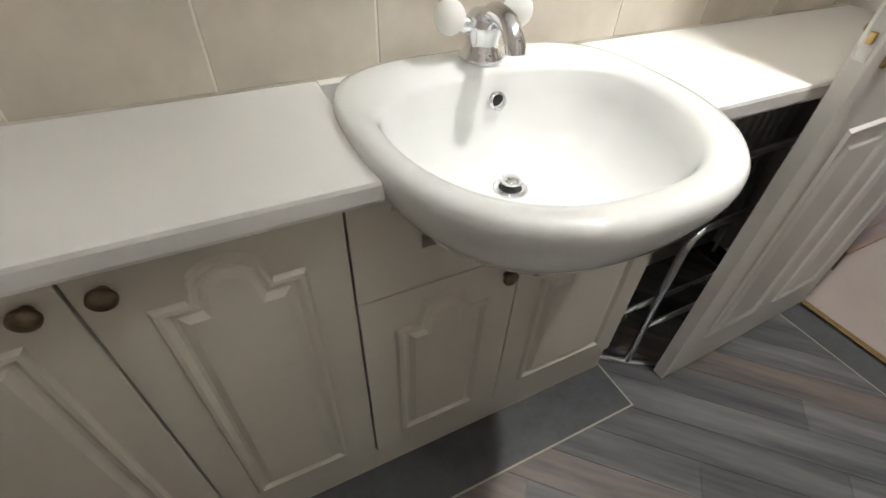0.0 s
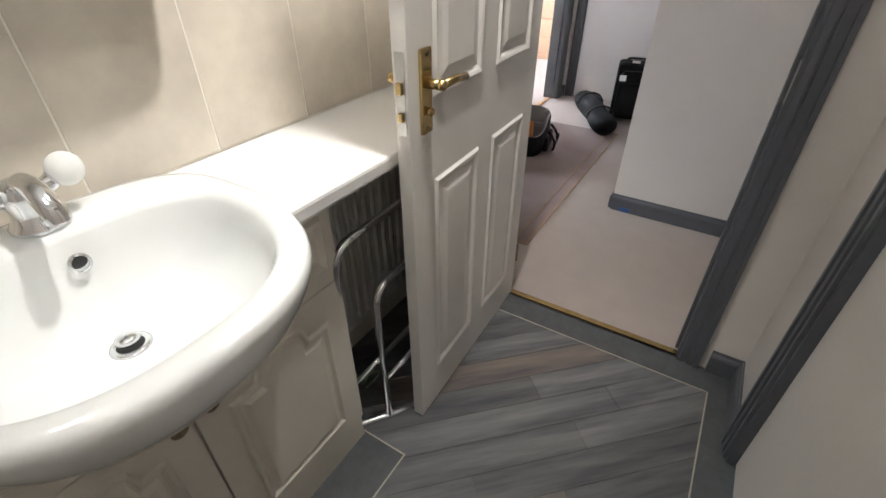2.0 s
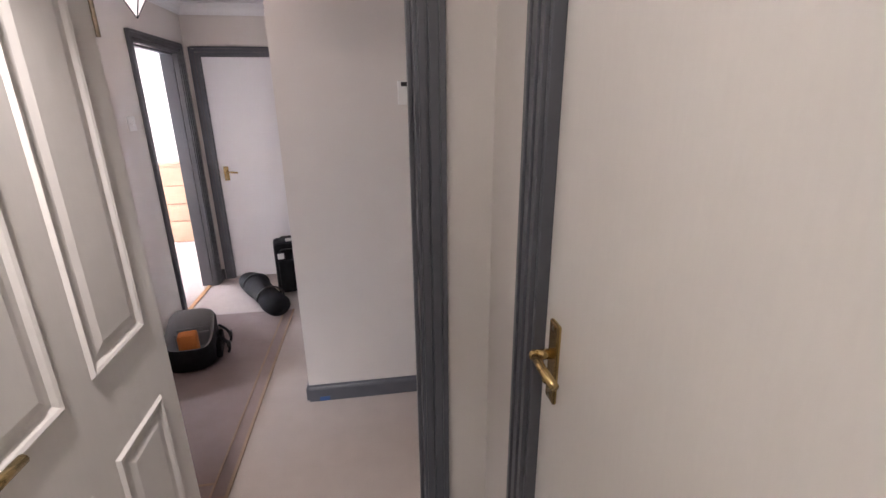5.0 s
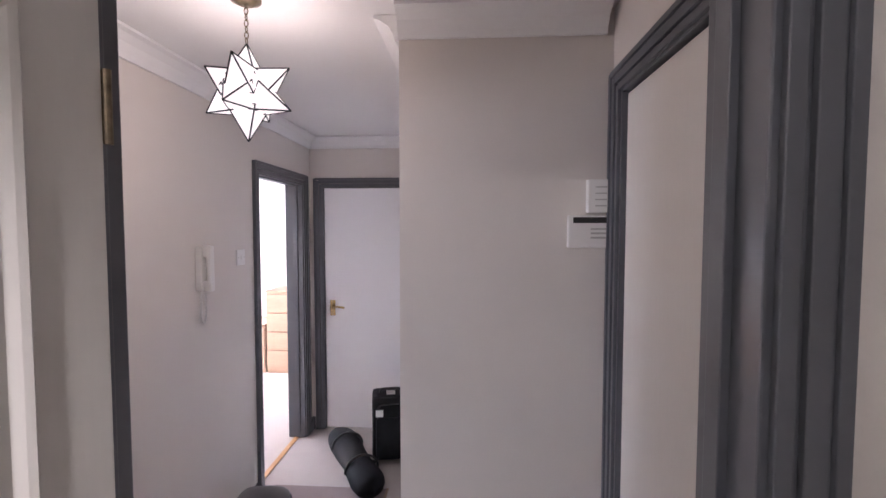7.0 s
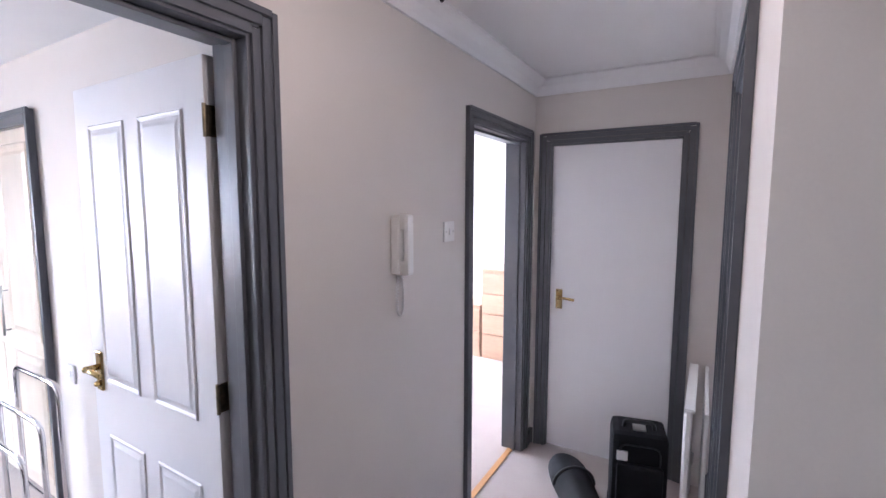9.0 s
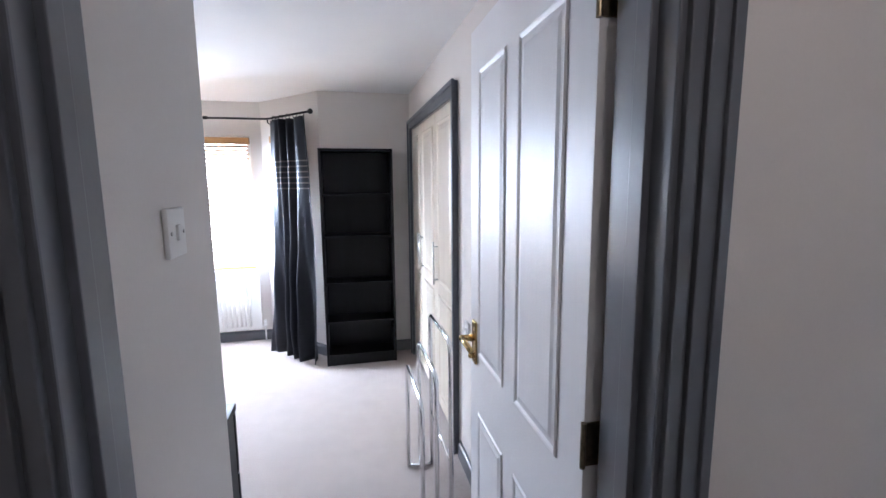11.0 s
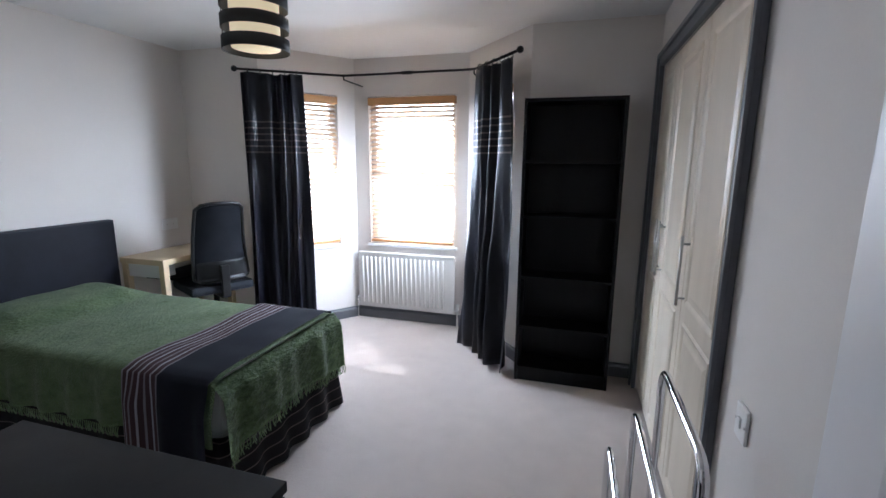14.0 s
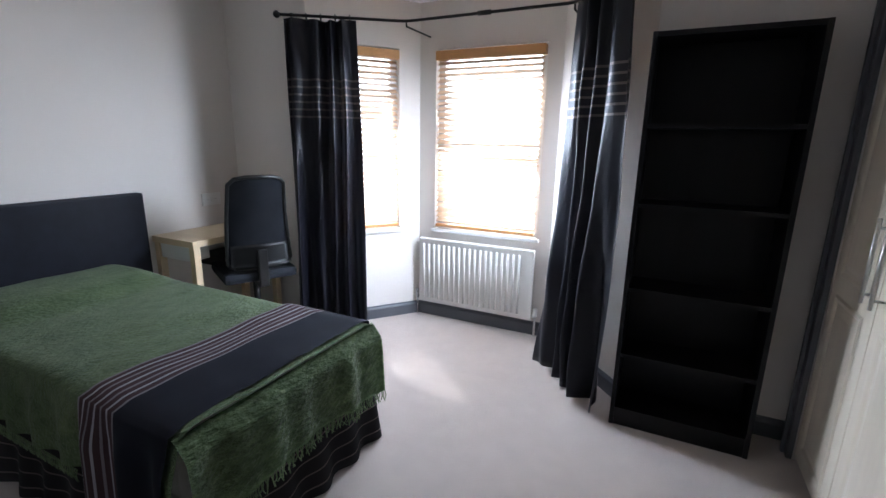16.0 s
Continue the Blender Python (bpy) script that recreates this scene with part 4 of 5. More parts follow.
def suitcase():
    t = thing("suitcase", "black upright wheeled suitcase with a white label", "suitcase", (4.74, 1.03, 0), 12)
    part("shell", boxes((-0.11, 0.11, -0.13, 0.13, 0.035, 0.48), bevel=0.035), M_BLACK, t, local=True)
    part("front_pocket", boxes((-0.140, -0.10, -0.105, 0.105, 0.07, 0.34), bevel=0.018), M_BLACK, t, local=True)
    bm = B()
    tube(bm, [(-0.02, -0.07, 0.47), (-0.02, -0.07, 0.51), (-0.02, 0.07, 0.51), (-0.02, 0.07, 0.47)], 0.009, 8, 0.02)
    part("handle", bm, M_BLACKP, t, smooth=True, local=True)
    part("badge", boxes((-0.122, -0.108, 0.055, 0.105, 0.35, 0.395), bevel=0.002), M_WHITE, t, "white luggage label", local=True)
    part("tag", boxes((-0.06, 0.0, -0.03, 0.03, 0.479, 0.49), bevel=0.003), M_STEEL, t, "silver luggage tag", local=True)
    for sx in (-0.1, 0.1):
        for sy in (-0.12, 0.12):
            bm = B()
            cyl(bm, (sx, sy - 0.012, 0.022), (sx, sy + 0.012, 0.022), 0.022, 14)
            part("wheel", bm, M_BLACKP, t, smooth=True, local=True)
    bm = B()
    tube(bm, [(-0.112, -0.09, 0.05), (-0.112, -0.09, 0.43), (-0.112, 0.09, 0.43), (-0.112, 0.09, 0.05)], 0.004, 6, 0.04)
    part("zip", bm, M_BLACKP, t, smooth=True, local=True)


suitcase()


def duffel():
    t = thing("tripod_bag", "slumped black padded carry bag leaning on the suitcase", "bag", (4.53, 1.24, 0))
    bm = B()

    def f(u, v):
        a = 2 * math.pi * v
        ax = Vector((4.18, 1.03, 0.085)).lerp(Vector((4.88, 1.45, 0.11)), u)
        r = 0.088 * (1 - (2 * u - 1) ** 8) ** 0.5 * (1 + 0.08 * math.sin(9 * u + 2 * a)) + 0.002
        s = Vector((0.515, -0.857, 0))
        p = ax + r * math.cos(a) * s * 1.1 + Vector((0, 0, r * math.sin(a) * 0.9))
        p.z = max(p.z, 0.004)
        return p
    grid(bm, 26, 20, f)
    part("body", bm, M_BLACK, t, smooth=True)
    for u in (0.3, 0.7):
        ax = Vector((4.18, 1.03, 0.09)).lerp(Vector((4.88, 1.45, 0.115)), u)
        bm = B()
        tube(bm, [ax + 0.108 * (math.cos(a) * Vector((0.515, -0.857, 0)) + math.sin(a) * Vector((0, 0, 0.92))) for a in [k * math.pi / 12 for k in range(0, 13)]], 0.008, 6)
        part("strap", bm, M_BLACKP, t)


duffel()


def open_bag():
    t = thing("camera_bag", "open black camera rucksack with grey lining lying on the rug", "bag", (3.70, 1.50, 0.012), 12)

    def ring(bm, rx, ry, z, tilt, seg=40):
        out = []
        for i in range(seg):
            a = 2 * math.pi * i / seg
            c, n = math.cos(a), math.sin(a)
            x, y = rx * abs(c) ** 0.55 * (1 if c > 0 else -1), ry * abs(n) ** 0.55 * (1 if n > 0 else -1)
            out.append(bm.verts.new((x, y, z + tilt * x + 0.006 * math.sin(3 * a) * (z > 0.05))))
        return out

    def shell(prof):
        bm = B()
        rs = [ring(bm, *p) for p in prof]
        for p, q in zip(rs, rs[1:]):
            for i in range(len(p)):
                j = (i + 1) % len(p)
                bm.faces.new((p[i], p[j], q[j], q[i]))
        bm.faces.new(rs[0][::-1] if prof[0][2] < 0.02 else rs[-1])
        return bm
    part("shell", shell([(0.17, 0.115, 0.0, 0), (0.195, 0.135, 0.02, 0), (0.215, 0.15, 0.10, 0.1), (0.21, 0.148, 0.19, 0.25), (0.20, 0.14, 0.212, 0.25)]), M_BLACK, t, smooth=True, local=True)
    part("lining", shell([(0.20, 0.14, 0.212, 0.25), (0.185, 0.125, 0.205, 0.25), (0.175, 0.115, 0.12, 0.1), (0.165, 0.105, 0.07, 0)]), M_GREYF, t, "grey padded lining", True, local=True)
    part("pouch", boxes((-0.13, -0.04, -0.05, 0.06, 0.075, 0.225), bevel=0.02), M_ORANGE, t, "orange pouch", local=True)
    for x in (0.02, 0.09):
        part("divider", boxes((x, x + 0.012, -0.10, 0.10, 0.072, 0.17), bevel=0.004), M_GREYF, t, "grey padded divider", local=True)
    part("side_pocket", boxes((-0.11, 0.11, -0.175, -0.135, 0.025, 0.13), bevel=0.017), M_BLACK, t, local=True)
    for x in (-0.07, 0.08):
        bm = B()
        tube(bm, [(x, -0.155, 0.17), (x + 0.01, -0.20, 0.12), (x + 0.03, -0.215, 0.05), (x + 0.05, -0.20, 0.012)], 0.009, 8, 0.03)
        part("strap", bm, M_BLACK, t, smooth=True, local=True)
        part("buckle", boxes((x + 0.005, x + 0.035, -0.225, -0.20, 0.07, 0.105), bevel=0.004), M_BLACKP, t, local=True)


open_bag()


def chest(name, x0, x1, y0, y1, h, n, label, material, front="x"):
    t = thing(name, label, "chest of drawers", ((x0 + x1) / 2, (y0 + y1) / 2, 0))
    part("carcass", boxes((x0 + 0.02, x1, y0, y1, 0, h - 0.022)), material, t)
    part("top", boxes((x0 - 0.004, x1, y0 - 0.003, y1 + 0.003, h - 0.022, h), bevel=0.002), material, t)
    dh = (h - 0.09) / n
    for k in range(n):
        part("drawer", boxes((x0, x0 + 0.018, y0 + 0.004, y1 - 0.004, 0.06 + k * dh, 0.06 + (k + 1) * dh - 0.014), bevel=0.002), material, t)
    return t


chest("tall_chest", 6.50, 6.94, 2.30, 2.74, 0.93, 4, "pale oak tall chest of four drawers", M_OAK)
chest("low_chest", 6.50, 6.94, 2.76, 3.56, 0.55, 2, "pale oak low chest of drawers", M_OAK)

# ---- bedroom ----
def bookcase():
    x0, x1, y0, y1, h = 2.514, 3.10, 5.00, 5.235, 1.80
    t = thing("bookcase", "tall empty black-brown bookcase against the wall", "bookcase", ((x0 + x1) / 2, y0, 0))
    part("side", boxes((x0, x0 + 0.02, y0, y1, 0, h), bevel=0.0015), M_BLACKW, t)
    part("side", boxes((x1 - 0.02, x1, y0, y1, 0, h), bevel=0.0015), M_BLACKW, t)
    part("back", boxes((x0 + 0.02, x1 - 0.02, y1 - 0.006, y1, 0.04, h - 0.02)), M_BLACKW, t)
    part("top", boxes((x0 + 0.02, x1 - 0.02, y0 + 0.001, y1, h - 0.022, h - 0.001)), M_BLACKW, t)
    part("plinth", boxes((x0 + 0.02, x1 - 0.02, y0 + 0.006, y0 + 0.022, 0, 0.075)), M_BLACKW, t)
    for z in (0.075, 0.36, 0.69, 1.08, 1.42):
        part("shelf", boxes((x0 + 0.02, x1 - 0.02, y0 + 0.006, y1 - 0.006, z, z + 0.018)), M_BLACKW, t)


bookcase()


def wardrobe():
    t = thing("fitted_wardrobe", "fitted maple wardrobe with three panelled doors and bar handles", "wardrobe", (3.3, 4.3, 0))
    part("carcass", boxes((3.40, 3.42, 3.60, 5.10, 0, 1.97), (3.39, 3.9, 3.56, 3.60, 0, 2.1), (3.39, 3.9, 5.10, 5.14, 0, 2.1), (3.42, 3.9, 3.6, 5.1, 0, 0.02)), M_WARD, t)
    for bx in ((3.255, 3.278, 3.545, 3.605, 0, 2.03), (3.255, 3.278, 5.095, 5.155, 0, 2.03), (3.255, 3.278, 3.605, 5.095, 1.965, 2.03)):
        part("frame", boxes(bx, bevel=0.004), M_GREY, t, "grey painted moulded surround")
    for bx in ((3.243, 3.256, 3.54, 3.565, 0, 2.035), (3.243, 3.256, 5.135, 5.16, 0, 2.035), (3.243, 3.256, 3.565, 5.135, 2.01, 2.035)):
        part("frame_bead", boxes(bx, bevel=0.003), M_GREY, t)
    for a, b, hy in ((3.608, 4.145, 4.10), (4.149, 4.668, 4.63), (4.672, 5.092, 4.71)):
        d = part("door", boxes((3.282, 3.302, a, b, 0.03, 1.96), bevel=0.003), M_WARD, t)
        for z0, z1 in ((0.10, 0.80), (0.87, 1.89)):
            bm = B()
            rect_bead(bm, a + 0.07, b - 0.07, z0, z1, 0, -1)
            for v in bm.verts:
                v.co = Vector((3.282 + v.co.y, v.co.x, v.co.z))
            part("panel", bm, M_WARD, d)
        bm = B()
        cyl(bm, (3.252, hy, 0.86), (3.252, hy, 1.14), 0.006, 12)
        for z in (0.89, 1.11):
            cyl(bm, (3.252, hy, z), (3.283, hy, z), 0.0045, 10)
        part("handle", bm, M_STEEL, d, "brushed steel bar handle", True)


wardrobe()


def black_dresser():
    t = thing("chest_of_drawers", "black-brown chest of drawers with a smooth top", "chest of drawers", (1.9, 2.64, 0))
    part("top", boxes((1.50, 2.29, 2.39, 2.88, 0.725, 0.75), bevel=0.002), M_BLACKW, t)
    part("carcass", boxes((1.505, 2.285, 2.395, 2.855, 0.0, 0.725)), M_BLACKW, t)
    for k, (z0, z1) in enumerate(((0.05, 0.255), (0.275, 0.48), (0.50, 0.705))):
        part("drawer", boxes((1.503, 2.288, 2.855, 2.873, z0, z1 + 0.012), bevel=0.002), M_BLACKW, t)
        part("drawer_rail", boxes((1.52, 2.27, 2.873, 2.880, z1 - 0.004, z1 + 0.010)), M_BLACKW, t)


black_dresser()

BX0, BX1, BY0, BY1, BZ = -0.20, 1.53, 3.495, 4.39, 0.565


def cloth(bm, x0, x1, y0, y1, top, drop_a, drop_b, drop_foot, off, seed=0.0, nu=40, nv=64):
    """A sheet laid across the bed and hanging over its two long sides and, if wanted, its foot."""
    w = y1 - y0
    tot = drop_a + w + drop_b

    def f(u, v):
        s = v * tot
        x = x0 + (x1 - x0) * u
        n1 = noise.noise(Vector((x * 5, s * 5, seed))) * 0.010
        hang = 0.0
        if s < drop_a:
            d = drop_a - s
            k = min(1, d / 0.15)
            hang = d
            y, z = y0 - off - 0.02 * k - 0.016 * k * math.sin(x * 34 + seed) * min(1, d / 0.12) - 0.05 * d, top - d
        elif s < drop_a + w:
            y, z = y0 + (s - drop_a), top + n1
        else:
            d = s - drop_a - w
            y, z = y1 + off + 0.02 * min(1, d / 0.15) + 0.014 * math.sin(x * 31 + seed) * min(1, d / 0.12), top - d
        e = min(abs(s - drop_a), abs(s - drop_a - w), 0.05)
        if 0.001 < w:
            z -= 0.014 * (1 - e / 0.05) ** 2
        return Vector((x, y, z))
    grid(bm, nu, nv, f)


def thicken(bm, t):
    bmesh.ops.solidify(bm, geom=bm.faces[:], thickness=t)


def bed():
    t = thing("bed", "divan bed with a dark faux leather headboard and striped valance", "bed", (0.65, 3.9, 0))
    part("divan_base", boxes((BX0, BX1 - 0.02, BY0 + 0.02, BY1 - 0.02, 0.04, 0.28), bevel=0.02), M_BLACK, t)
    part("mattress", boxes((BX0, BX1 - 0.005, BY0 + 0.01, BY1 - 0.01, 0.28, BZ - 0.012), bevel=0.05), M_WHITE, t)
    part("headboard", boxes((-0.262, -0.205, 3.26, 4.50, 0.18, 1.015), bevel=0.012), M_LEATHER, t, "dark faux leather headboard")
    bm = B()

    def f(u, v):
        path = [(BX0, BY0), (BX1, BY0), (BX1, BY1), (BX0, BY1)]
        ls = [BX1 - BX0, BY1 - BY0, BX1 - BX0]
        s = u * sum(ls)
        k = 0
        while k < 2 and s > ls[k]:
            s -= ls[k]
            k += 1
        a, b = Vector(path[k]), Vector(path[k + 1])
        p = a.lerp(b, s / ls[k])
        d = (b - a).normalized()
        nrm = Vector((d.y, -d.x))
        o = 0.004 + 0.035 * (1 - v) + (1 - v) * 0.018 * math.sin(u * 150)
        return Vector((p.x + nrm.x * o, p.y + nrm.y * o, 0.012 + 0.30 * v))
    grid(bm, 220, 6, f)
    thicken(bm, 0.004)
    part("valance", bm, M_VAL, t, "dark striped gathered valance", True)


bed()


def spread():
    t = thing("bedspread", "green woven fringed bedspread covering the bed", "bedspread", (0.65, 3.9, BZ))
    bm = B()
    cloth(bm, BX0 + 0.03, BX1, BY0, BY1, BZ, 0.27, 0.27, 0, 0.004, 0.3, 70, 80)
    # pillow bulge
    for v in bm.verts:
        if BY0 + 0.03 < v.co.y < BY1 - 0.03 and v.co.z > BZ - 0.04:
            u = (v.co.x - BX0) / 0.46
            if u < 1.05:
                e = min((v.co.y - BY0) / 0.16, (BY1 - v.co.y) / 0.16, 1)
                v.co.z += 0.085 * max(0, math.sin(math.pi * min(1, max(0, 0.22 + 0.75 * u)))) ** 0.7 * e * min(1, max(0, (1.05 - u) * 4))
    thicken(bm, 0.006)
    part("cover", bm, M_GREEN, t, smooth=True)
    bm = B()

    def f(u, v):
        y = BY0 - 0.02 + (BY1 - BY0 + 0.04) * u
        d = 0.30 * v
        x = BX1 - 0.012 + 0.045 * min(1, d / 0.06) + 0.05 * d + 0.012 * min(1, d / 0.12) * math.sin(y * 17 + 1.2 * math.sin(y * 9)) + 0.004 * min(1, d / 0.1) * math.sin(y * 47)
        z = BZ - 0.006 - d + 0.03 * v * math.sin(y * 5 + 1) - (0.006 if v == 0 else 0)
        return Vector((x, y, z))
    grid(bm, 80, 18, f)
    thicken(bm, 0.006)
    part("foot_drop", bm, M_KNIT, t, smooth=True)
    bm = B()
    for i in range(110):
        u = (i + 0.5) / 110
        p = f(u, 1.0)
        tube(bm, [p + Vector((0, 0, 0.004)), p + Vector((0.006 * math.sin(i), 0.007 * math.cos(i * 2.3), -0.022)), p + Vector((0.012 * math.sin(i * 1.7), 0.010 * math.cos(i * 3.1), -0.045))], 0.0022, 4)
    tagged(part("foot_fringe", bm, M_GREEN, t, "knotted green fringe"), kind="stuff")
    bm = B()
    for i in range(150):
        x = BX0 + 0.05 + (BX1 - BX0 - 0.06) * i / 149
        for y in (BY0 - 0.048,) if x < 1.04 else ():
            tube(bm, [(x, y, BZ - 0.262), (x + 0.005 * math.sin(i), y - 0.004, BZ - 0.285), (x + 0.01 * math.sin(i * 1.7), y, BZ - 0.31)], 0.002, 4)
    tagged(part("side_fringe", bm, M_GREEN, t, "knotted green fringe"), kind="stuff")


spread()
throw = thing("bed_throw", "navy throw with a purple and white striped border across the bed", "throw", (1.275, 3.9, BZ))
bm = B()
cloth(bm, 1.06, 1.505, BY0, BY1, BZ + 0.010, 0.50, 0.30, 0, 0.016, 1.1, 24, 80)
thicken(bm, 0.005)
part("cloth", bm, M_THROW, throw, smooth=True)


def desk():
    t = thing("desk", "birch veneer desk with a white drawer beside the bed", "desk", (-0.05, 4.88, 0))
    part("top", boxes((-0.262, 0.13, 4.55, 5.23, 0.695, 0.735), bevel=0.003), M_BIRCH, t)
    for x, y in ((-0.235, 4.58), (0.10, 4.58), (-0.235, 5.2), (0.10, 5.2)):
        part("leg", boxes((x - 0.022, x + 0.022, y - 0.022, y + 0.022, 0, 0.695), bevel=0.003), M_BIRCH, t)
    part("drawer", boxes((-0.205, 0.07, 4.565, 4.70, 0.60, 0.69), bevel=0.003), M_WHITE, t, "white drawer box")
    part("shelf", boxes((-0.21, 0.08, 4.70, 5.18, 0.55, 0.57)), M_BLACKW, t, "dark keyboard shelf")


desk()


def office_chair():
    t = thing("office_chair", "dark mesh backed swivel office chair at the desk", "office chair", (0.19, 4.94, 0), 63)

    def back(u, v, o=0.0):
        x = (u - 0.5) * (0.40 - 0.07 * v)
        r = abs(u - 0.5) * 2
        z = 0.545 + 0.575 * v - 0.03 * r ** 4 * v
        y = -0.20 + 0.05 * r * r + 0.04 * math.sin(v * 3) + o - 0.05 * v
        return Vector((x, y, z))
    bm = B()
    grid(bm, 20, 24, lambda u, v: back(u, v))
    thicken(bm, 0.006)
    part("mesh_back", bm, M_MESHF, t, "taut mesh back panel", True, local=True)
    bm = B()
    loop = [back(u, 0) for u in (0.1, 0.5, 0.9)] + [back(1, v) for v in (0.05, 0.3, 0.6, 0.9, 0.97)] + [back(u, 1) for u in (0.9, 0.7, 0.5, 0.3, 0.1)] + [back(0, v) for v in (0.97, 0.9, 0.6, 0.3, 0.05)] + [back(0.1, 0)]
    tube(bm, loop, 0.012, 8)
    part("back_frame", bm, M_BLACKP, t, smooth=True, local=True)
    bm = B()
    grid(bm, 12, 6, lambda u, v: back(0.04 + 0.92 * u, 0.02 + 0.24 * v, -0.016))
    thicken(bm, 0.010)
    part("lower_back", bm, M_BLACKP, t, "solid lower back shell", True, local=True)
    part("seat", boxes((-0.23, 0.23, -0.18, 0.26, 0.44, 0.51), bevel=0.03), M_MESHF, t, "padded seat", local=True)
    part("back_bracket", boxes((-0.03, 0.03, -0.225, -0.195, 0.42, 0.66), bevel=0.006), M_BLACKP, t, local=True)
    part("under_bracket", boxes((-0.03, 0.03, -0.21, 0.02, 0.41, 0.44), bevel=0.004), M_BLACKP, t, local=True)
    bm = B()
    cyl(bm, (0, 0, 0.08), (0, 0, 0.44), 0.022)
    part("gas_lift", bm, M_BLACKP, t, smooth=True, local=True)
    for k in range(5):
        a = k * 2 * math.pi / 5
        bm = B()
        tube(bm, [(0, 0, 0.10), (0.27 * math.cos(a), 0.27 * math.sin(a), 0.065)], 0.018, 8)
        arm = part("base_arm", bm, M_BLACKP, t, smooth=True, local=True)
        bm = B()
        cyl(bm, (0.27 * math.cos(a) - 0.012, 0.27 * math.sin(a), 0.028), (0.27 * math.cos(a) + 0.012, 0.27 * math.sin(a), 0.028), 0.027, 14)
        part("castor", bm, M_BLACKP, arm, smooth=True, local=True)


office_chair()


def lampshade():
    c = (1.33, 4.12)
    t = thing("pendant_shade", "drum pendant with three black bands round a lit cream diffuser", "pendant lamp", (c[0], c[1], 1.93))
    for z in (1.93, 2.025, 2.12):
        bm = B()
        lathe(bm, (c[0], c[1], z), [(0.151, 0.0), (0.153, 0.0), (0.153, 0.056), (0.151, 0.056), (0.151, 0.0)], 48)
        part("band", bm, M_SHADE, t, "black fabric band", True)
    bm = B()
    lathe(bm, (c[0], c[1], 1.945), [(0.0, 0.0), (0.110, 0.0), (0.112, 0.004), (0.112, 0.225)], 40)
    part("diffuser", bm, M_DIFF, t, "lit cream inner drum", True).visible_shadow = False
    for k in range(3):
        a = k * 2.094
        p = (c[0] + 0.152 * math.cos(a), c[1] + 0.152 * math.sin(a))
        bm = B()
        cyl(bm, (*p, 1.93), (*p, 2.178), 0.002, 6)
        cyl(bm, (*p, 2.17), (*c, 2.19), 0.002, 6)
        part("wire", bm, M_IRON, t)
    bm = B()
    cyl(bm, (*c, 2.17), (*c, 2.28), 0.003, 8)
    part("flex", bm, M_WHITE, t)


lampshade()


def curtain(p, q, z0, z1, folds, label, flare=0.0, seed=0.0, lean=(0, 0)):
    t = thing("curtain", label, "curtain", (*p, 0), group="bay curtains")
    p, q = Vector(p), Vector(q)
    d = (q - p).normalized()
    n = Vector((-d.y, d.x))
    bm = B()

    def f(u, v):
        uw = u + 0.05 * math.sin(9 * u + seed) + 0.025 * (1 - v) * math.sin(14 * u + 2 * v + seed)
        s = math.sin(2 * math.pi * folds * uw + 0.5 * math.sin(5 * v + seed) + seed) + 0.3 * math.sin(31 * u + 6 * v)
        amp = 0.022 + 0.020 * (1 - v) + 0.014 * math.sin(8 * u + 3 * v + seed) + 0.004 * math.sin(23 * v + 9 * u)
        c = p + (q - p) * (0.5 + (u - 0.5) * (1 + flare * (1 - v)) + 0.02 * math.sin(4 * v + 6 * u)) + n * (amp * s)
        return Vector((c.x + lean[0] * (1 - v), c.y + lean[1] * (1 - v), z0 + (z1 - z0) * v + 0.006 * math.sin(9 * u)))
    grid(bm, 120, 40, f)
    thicken(bm, 0.003)
    part("cloth", bm, M_CURT, t, smooth=True)
    for k in range(int(folds) + 1):
        c = p.lerp(q, (k + 0.5) / (int(folds) + 1))
        bm = B()
        ring = [Vector((c.x, c.y, z1 + 0.012)) + 0.02 * (math.cos(a) * Vector((n.x, n.y, 0)) + math.sin(a) * Vector((0, 0, 1))) for a in [i * math.pi / 6 for i in range(13)]]
        tube(bm, ring, 0.003, 6)
        part("ring", bm, M_IRON, t)


curtain((0.43, 5.10), (0.80, 5.33), 0.03, 2.06, 4.5, "dark navy satin curtain with a striped band at the bay", 0.12, 0.4)
curtain((2.12, 5.45), (2.43, 5.10), 0.02, 2.06, 4.5, "dark navy satin curtain gathered beside the bookcase", 0.30, 1.9, (-0.03, -0.03))


def pole():
    t = thing("curtain_pole", "black iron curtain pole bent round the bay", "curtain pole", (1.5, 5.5, 2.08))
    bm = B()
    pts = [(0.38, 5.09, 2.085), (1.03, 5.54, 2.085), (2.08, 5.54, 2.085), (2.47, 5.04, 2.085)]
    tube(bm, pts, 0.009, 10, 0.05)
    part("pole", bm, M_IRON, t, smooth=True)
    for p in (pts[0], pts[-1]):
        bm = B()
        ball(bm, p, 0.022)
        part("finial", bm, M_IRON, t, smooth=True)
    bm = B()
    cyl(bm, (1.52, 5.54, 2.085), (1.60, 5.54, 2.085), 0.014, 14)
    part("joiner", bm, M_IRON, t, smooth=True)
    for x, y, wy in ((1.03, 5.54, 5.868), (2.08, 5.54, 5.75)):
        bm = B()
        tube(bm, [(x, y, 2.085), (x, y, 2.055), (x, wy, 2.055)], 0.006, 8)
        part("bracket", bm, M_IRON, t, smooth=True)


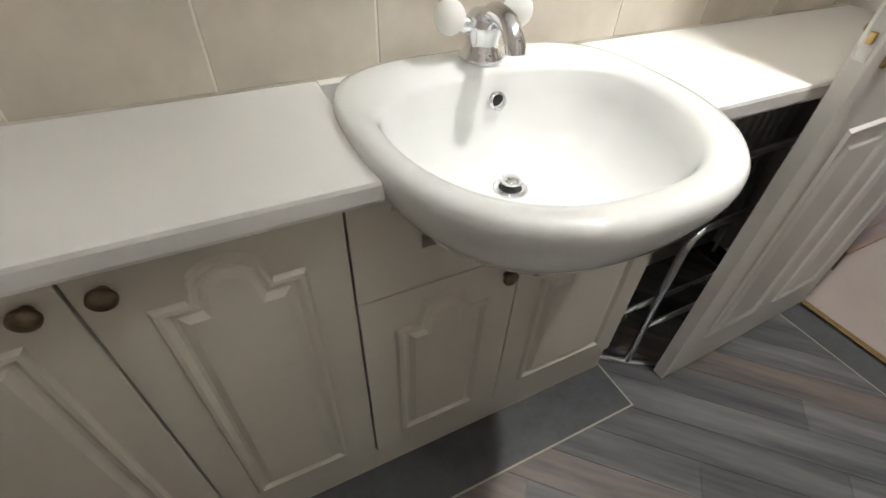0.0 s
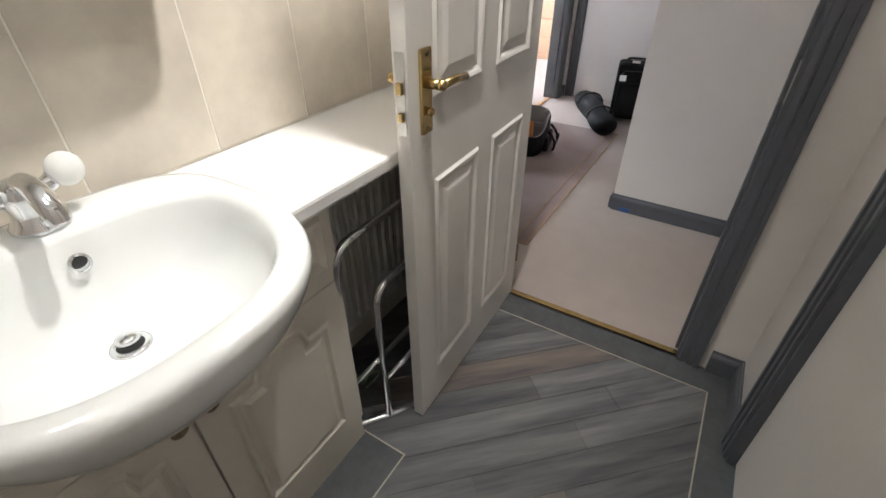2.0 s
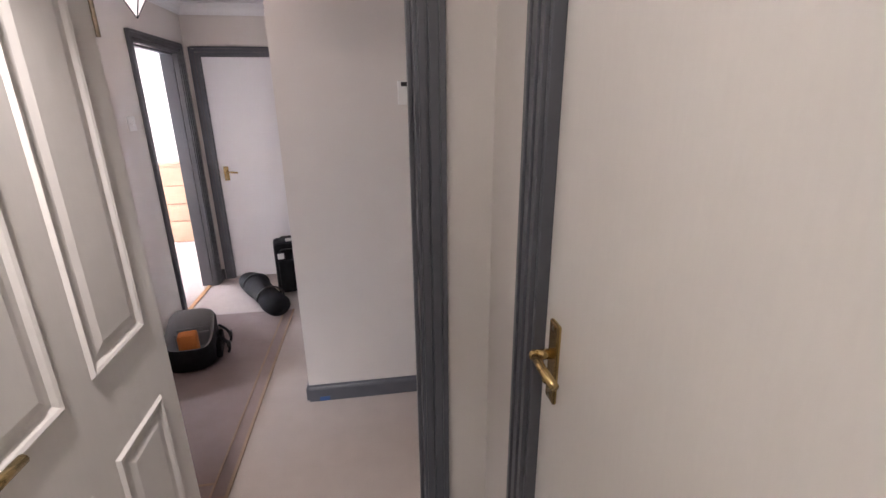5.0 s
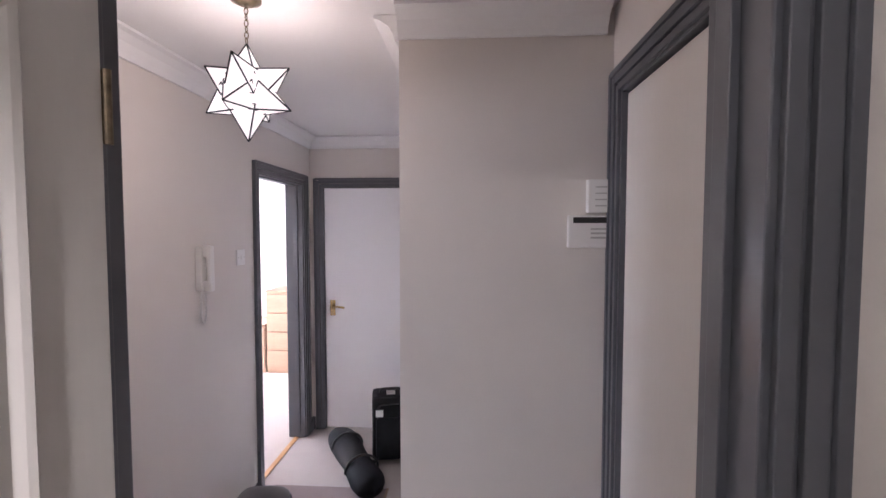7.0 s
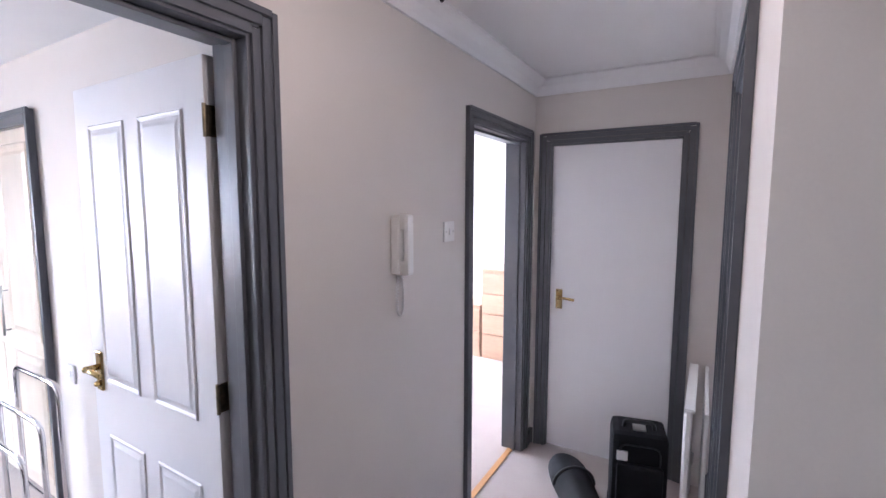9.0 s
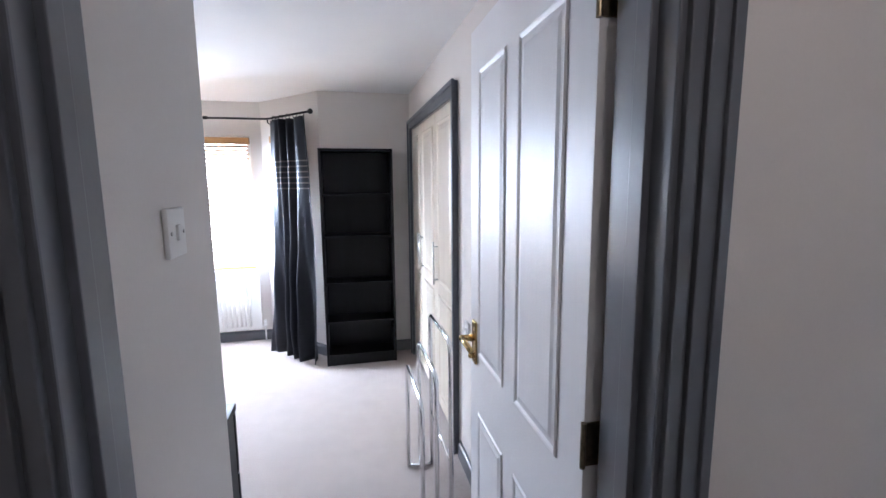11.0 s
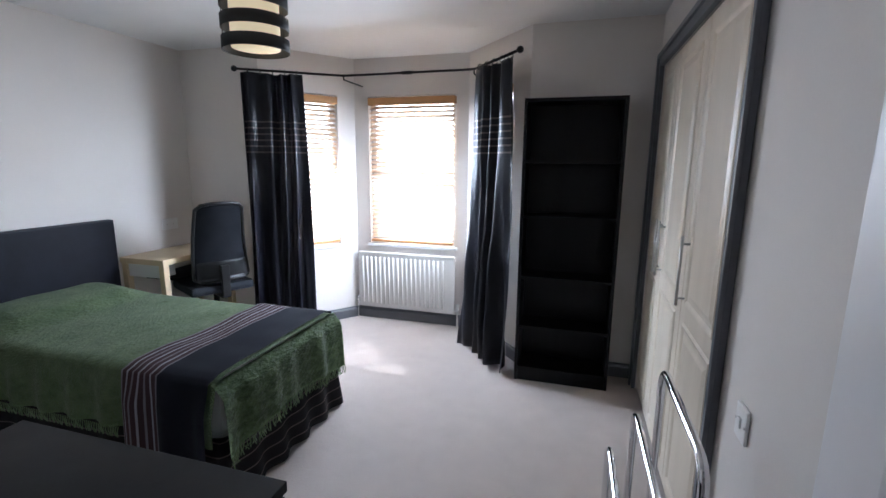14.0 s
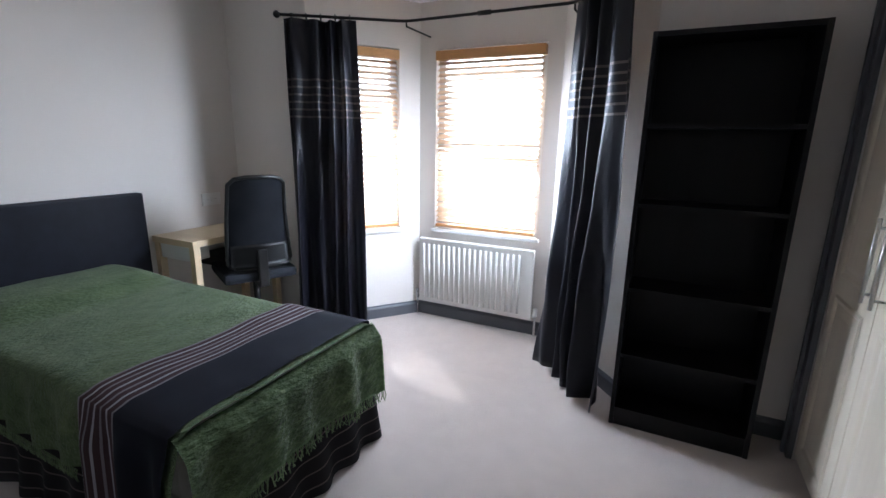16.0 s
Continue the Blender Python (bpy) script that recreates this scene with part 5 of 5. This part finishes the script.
pole()
radiator("bay_radiator", 0.98, 1.88, 5.835, 0.12, 0.62, -1, "white ribbed radiator under the bay window", valves=(0, 1))
rail_stand("clothes_rail", pose(3.045, 3.03, 0, 0, 0, 90), 0.45, (0.85, 0.71, 0.59), "free-standing chrome clothes rail with three stepped loops beside the wardrobe", 0.14)


# ---- tiles and planks ----
tiles = thing("wall_tiles", "beige marbled ceramic tiles above the worktop", "tiles", kind="structure")
bm = boxes((0.002, 0.278, 1.285, 1.30, 0.002, 0.448), bevel=0.0015)
tile = part("tile", bm, M_TILE, tiles)
tile.matrix_local = pose(-0.783, 0, CT)
for i in range(11):
    for j in range(3):
        if i or j:
            o = tile.copy()
            scene.collection.objects.link(o)
            o.matrix_local = pose(-0.783 + 0.28 * i, 0, CT + 0.45 * j) @ Matrix.Diagonal((1 if i < 10 else 0.28, 1, 1, 1))

X0, X1, Y0, Y1 = -0.6, 1.98, 0.055, 1.28
FL = thing("floor_planks", "grey diagonal vinyl planks with a cream inlaid border line", "floor", kind="structure")


def clip(poly, axis, lim, keep_less):
    out = []
    for p, q in zip(poly, poly[1:] + poly[:1]):
        a, b = (p[axis] <= lim) == keep_less, (q[axis] <= lim) == keep_less
        if a:
            out.append(p)
        if a != b:
            t = (lim - p[axis]) / (q[axis] - p[axis])
            out.append((p[0] + t * (q[0] - p[0]), p[1] + t * (q[1] - p[1])))
    return out


rng = random.Random(4)
PW, ANG = 0.105, radians(PLANK_TURN)
ux, uy = (math.cos(ANG), math.sin(ANG)), (-math.sin(ANG), math.cos(ANG))
for r in range(-30, 34):
    s = -4 + rng.random() * 0.7
    while s < 4:
        ln = 0.92
        cs = [(s + 0.0008, r * PW + 0.0008), (s + ln - 0.0008, r * PW + 0.0008), (s + ln - 0.0008, (r + 1) * PW - 0.0008), (s + 0.0008, (r + 1) * PW - 0.0008)]
        poly = [(0.7 + a * ux[0] + b * uy[0], 0.6 + a * ux[1] + b * uy[1]) for a, b in cs]
        for ax, lim, less in ((0, X1, True), (0, X0, False), (1, Y1, True), (1, Y0, False)):
            poly = clip(poly, ax, lim, less) if poly else poly
        s += ln
        if len(poly) < 3:
            continue
        bm = B()
        inv = [((x - 0.7) * uy[0] + (y - 0.6) * uy[1], -((x - 0.7) * ux[0] + (y - 0.6) * ux[1])) for x, y in poly]
        off = rng.random() * 9
        top = [bm.verts.new((a, b, 0.0)) for a, b in inv]
        low = [bm.verts.new((a, b, -0.003)) for a, b in inv]
        try:
            bm.faces.new(top)
        except ValueError:
            bm.free()
            continue
        for i in range(len(top)):
            j = (i + 1) % len(top)
            bm.faces.new((top[i], low[i], low[j], top[j]))
        ob = link("plank", bm, M_PLANKB if rng.random() < 0.15 else M_PLANK)
        ob.parent = FL
        ob.matrix_local = pose(0.7, 0.6, 0, 0, 0, math.degrees(ANG) - 90 + 180)
for bx in ((X0, X1 + 0.005, Y0 - 0.005, Y0, -0.003, 0.0004), (X1, X1 + 0.005, Y0, Y1, -0.003, 0.0004), (-0.6, 1.215, 0.838, 0.843, -0.003, 0.0008), (1.212, 1.217, 0.838, 1.28, -0.003, 0.0008)):
    part("inlay_line", boxes(bx), M_STRIP, FL, "thin cream inlay line")
for bx in ((-0.7, 2.10, -0.03, Y0 - 0.006, -0.003, 0.0), (X1 + 0.006, 2.11, Y0 - 0.006, 1.28, -0.003, 0.0), (-0.7, 1.211, 0.844, 1.0, 0.0002, 0.0006)):
    part("border_strip", boxes(bx), M_BORDER, FL, "dark border strip")
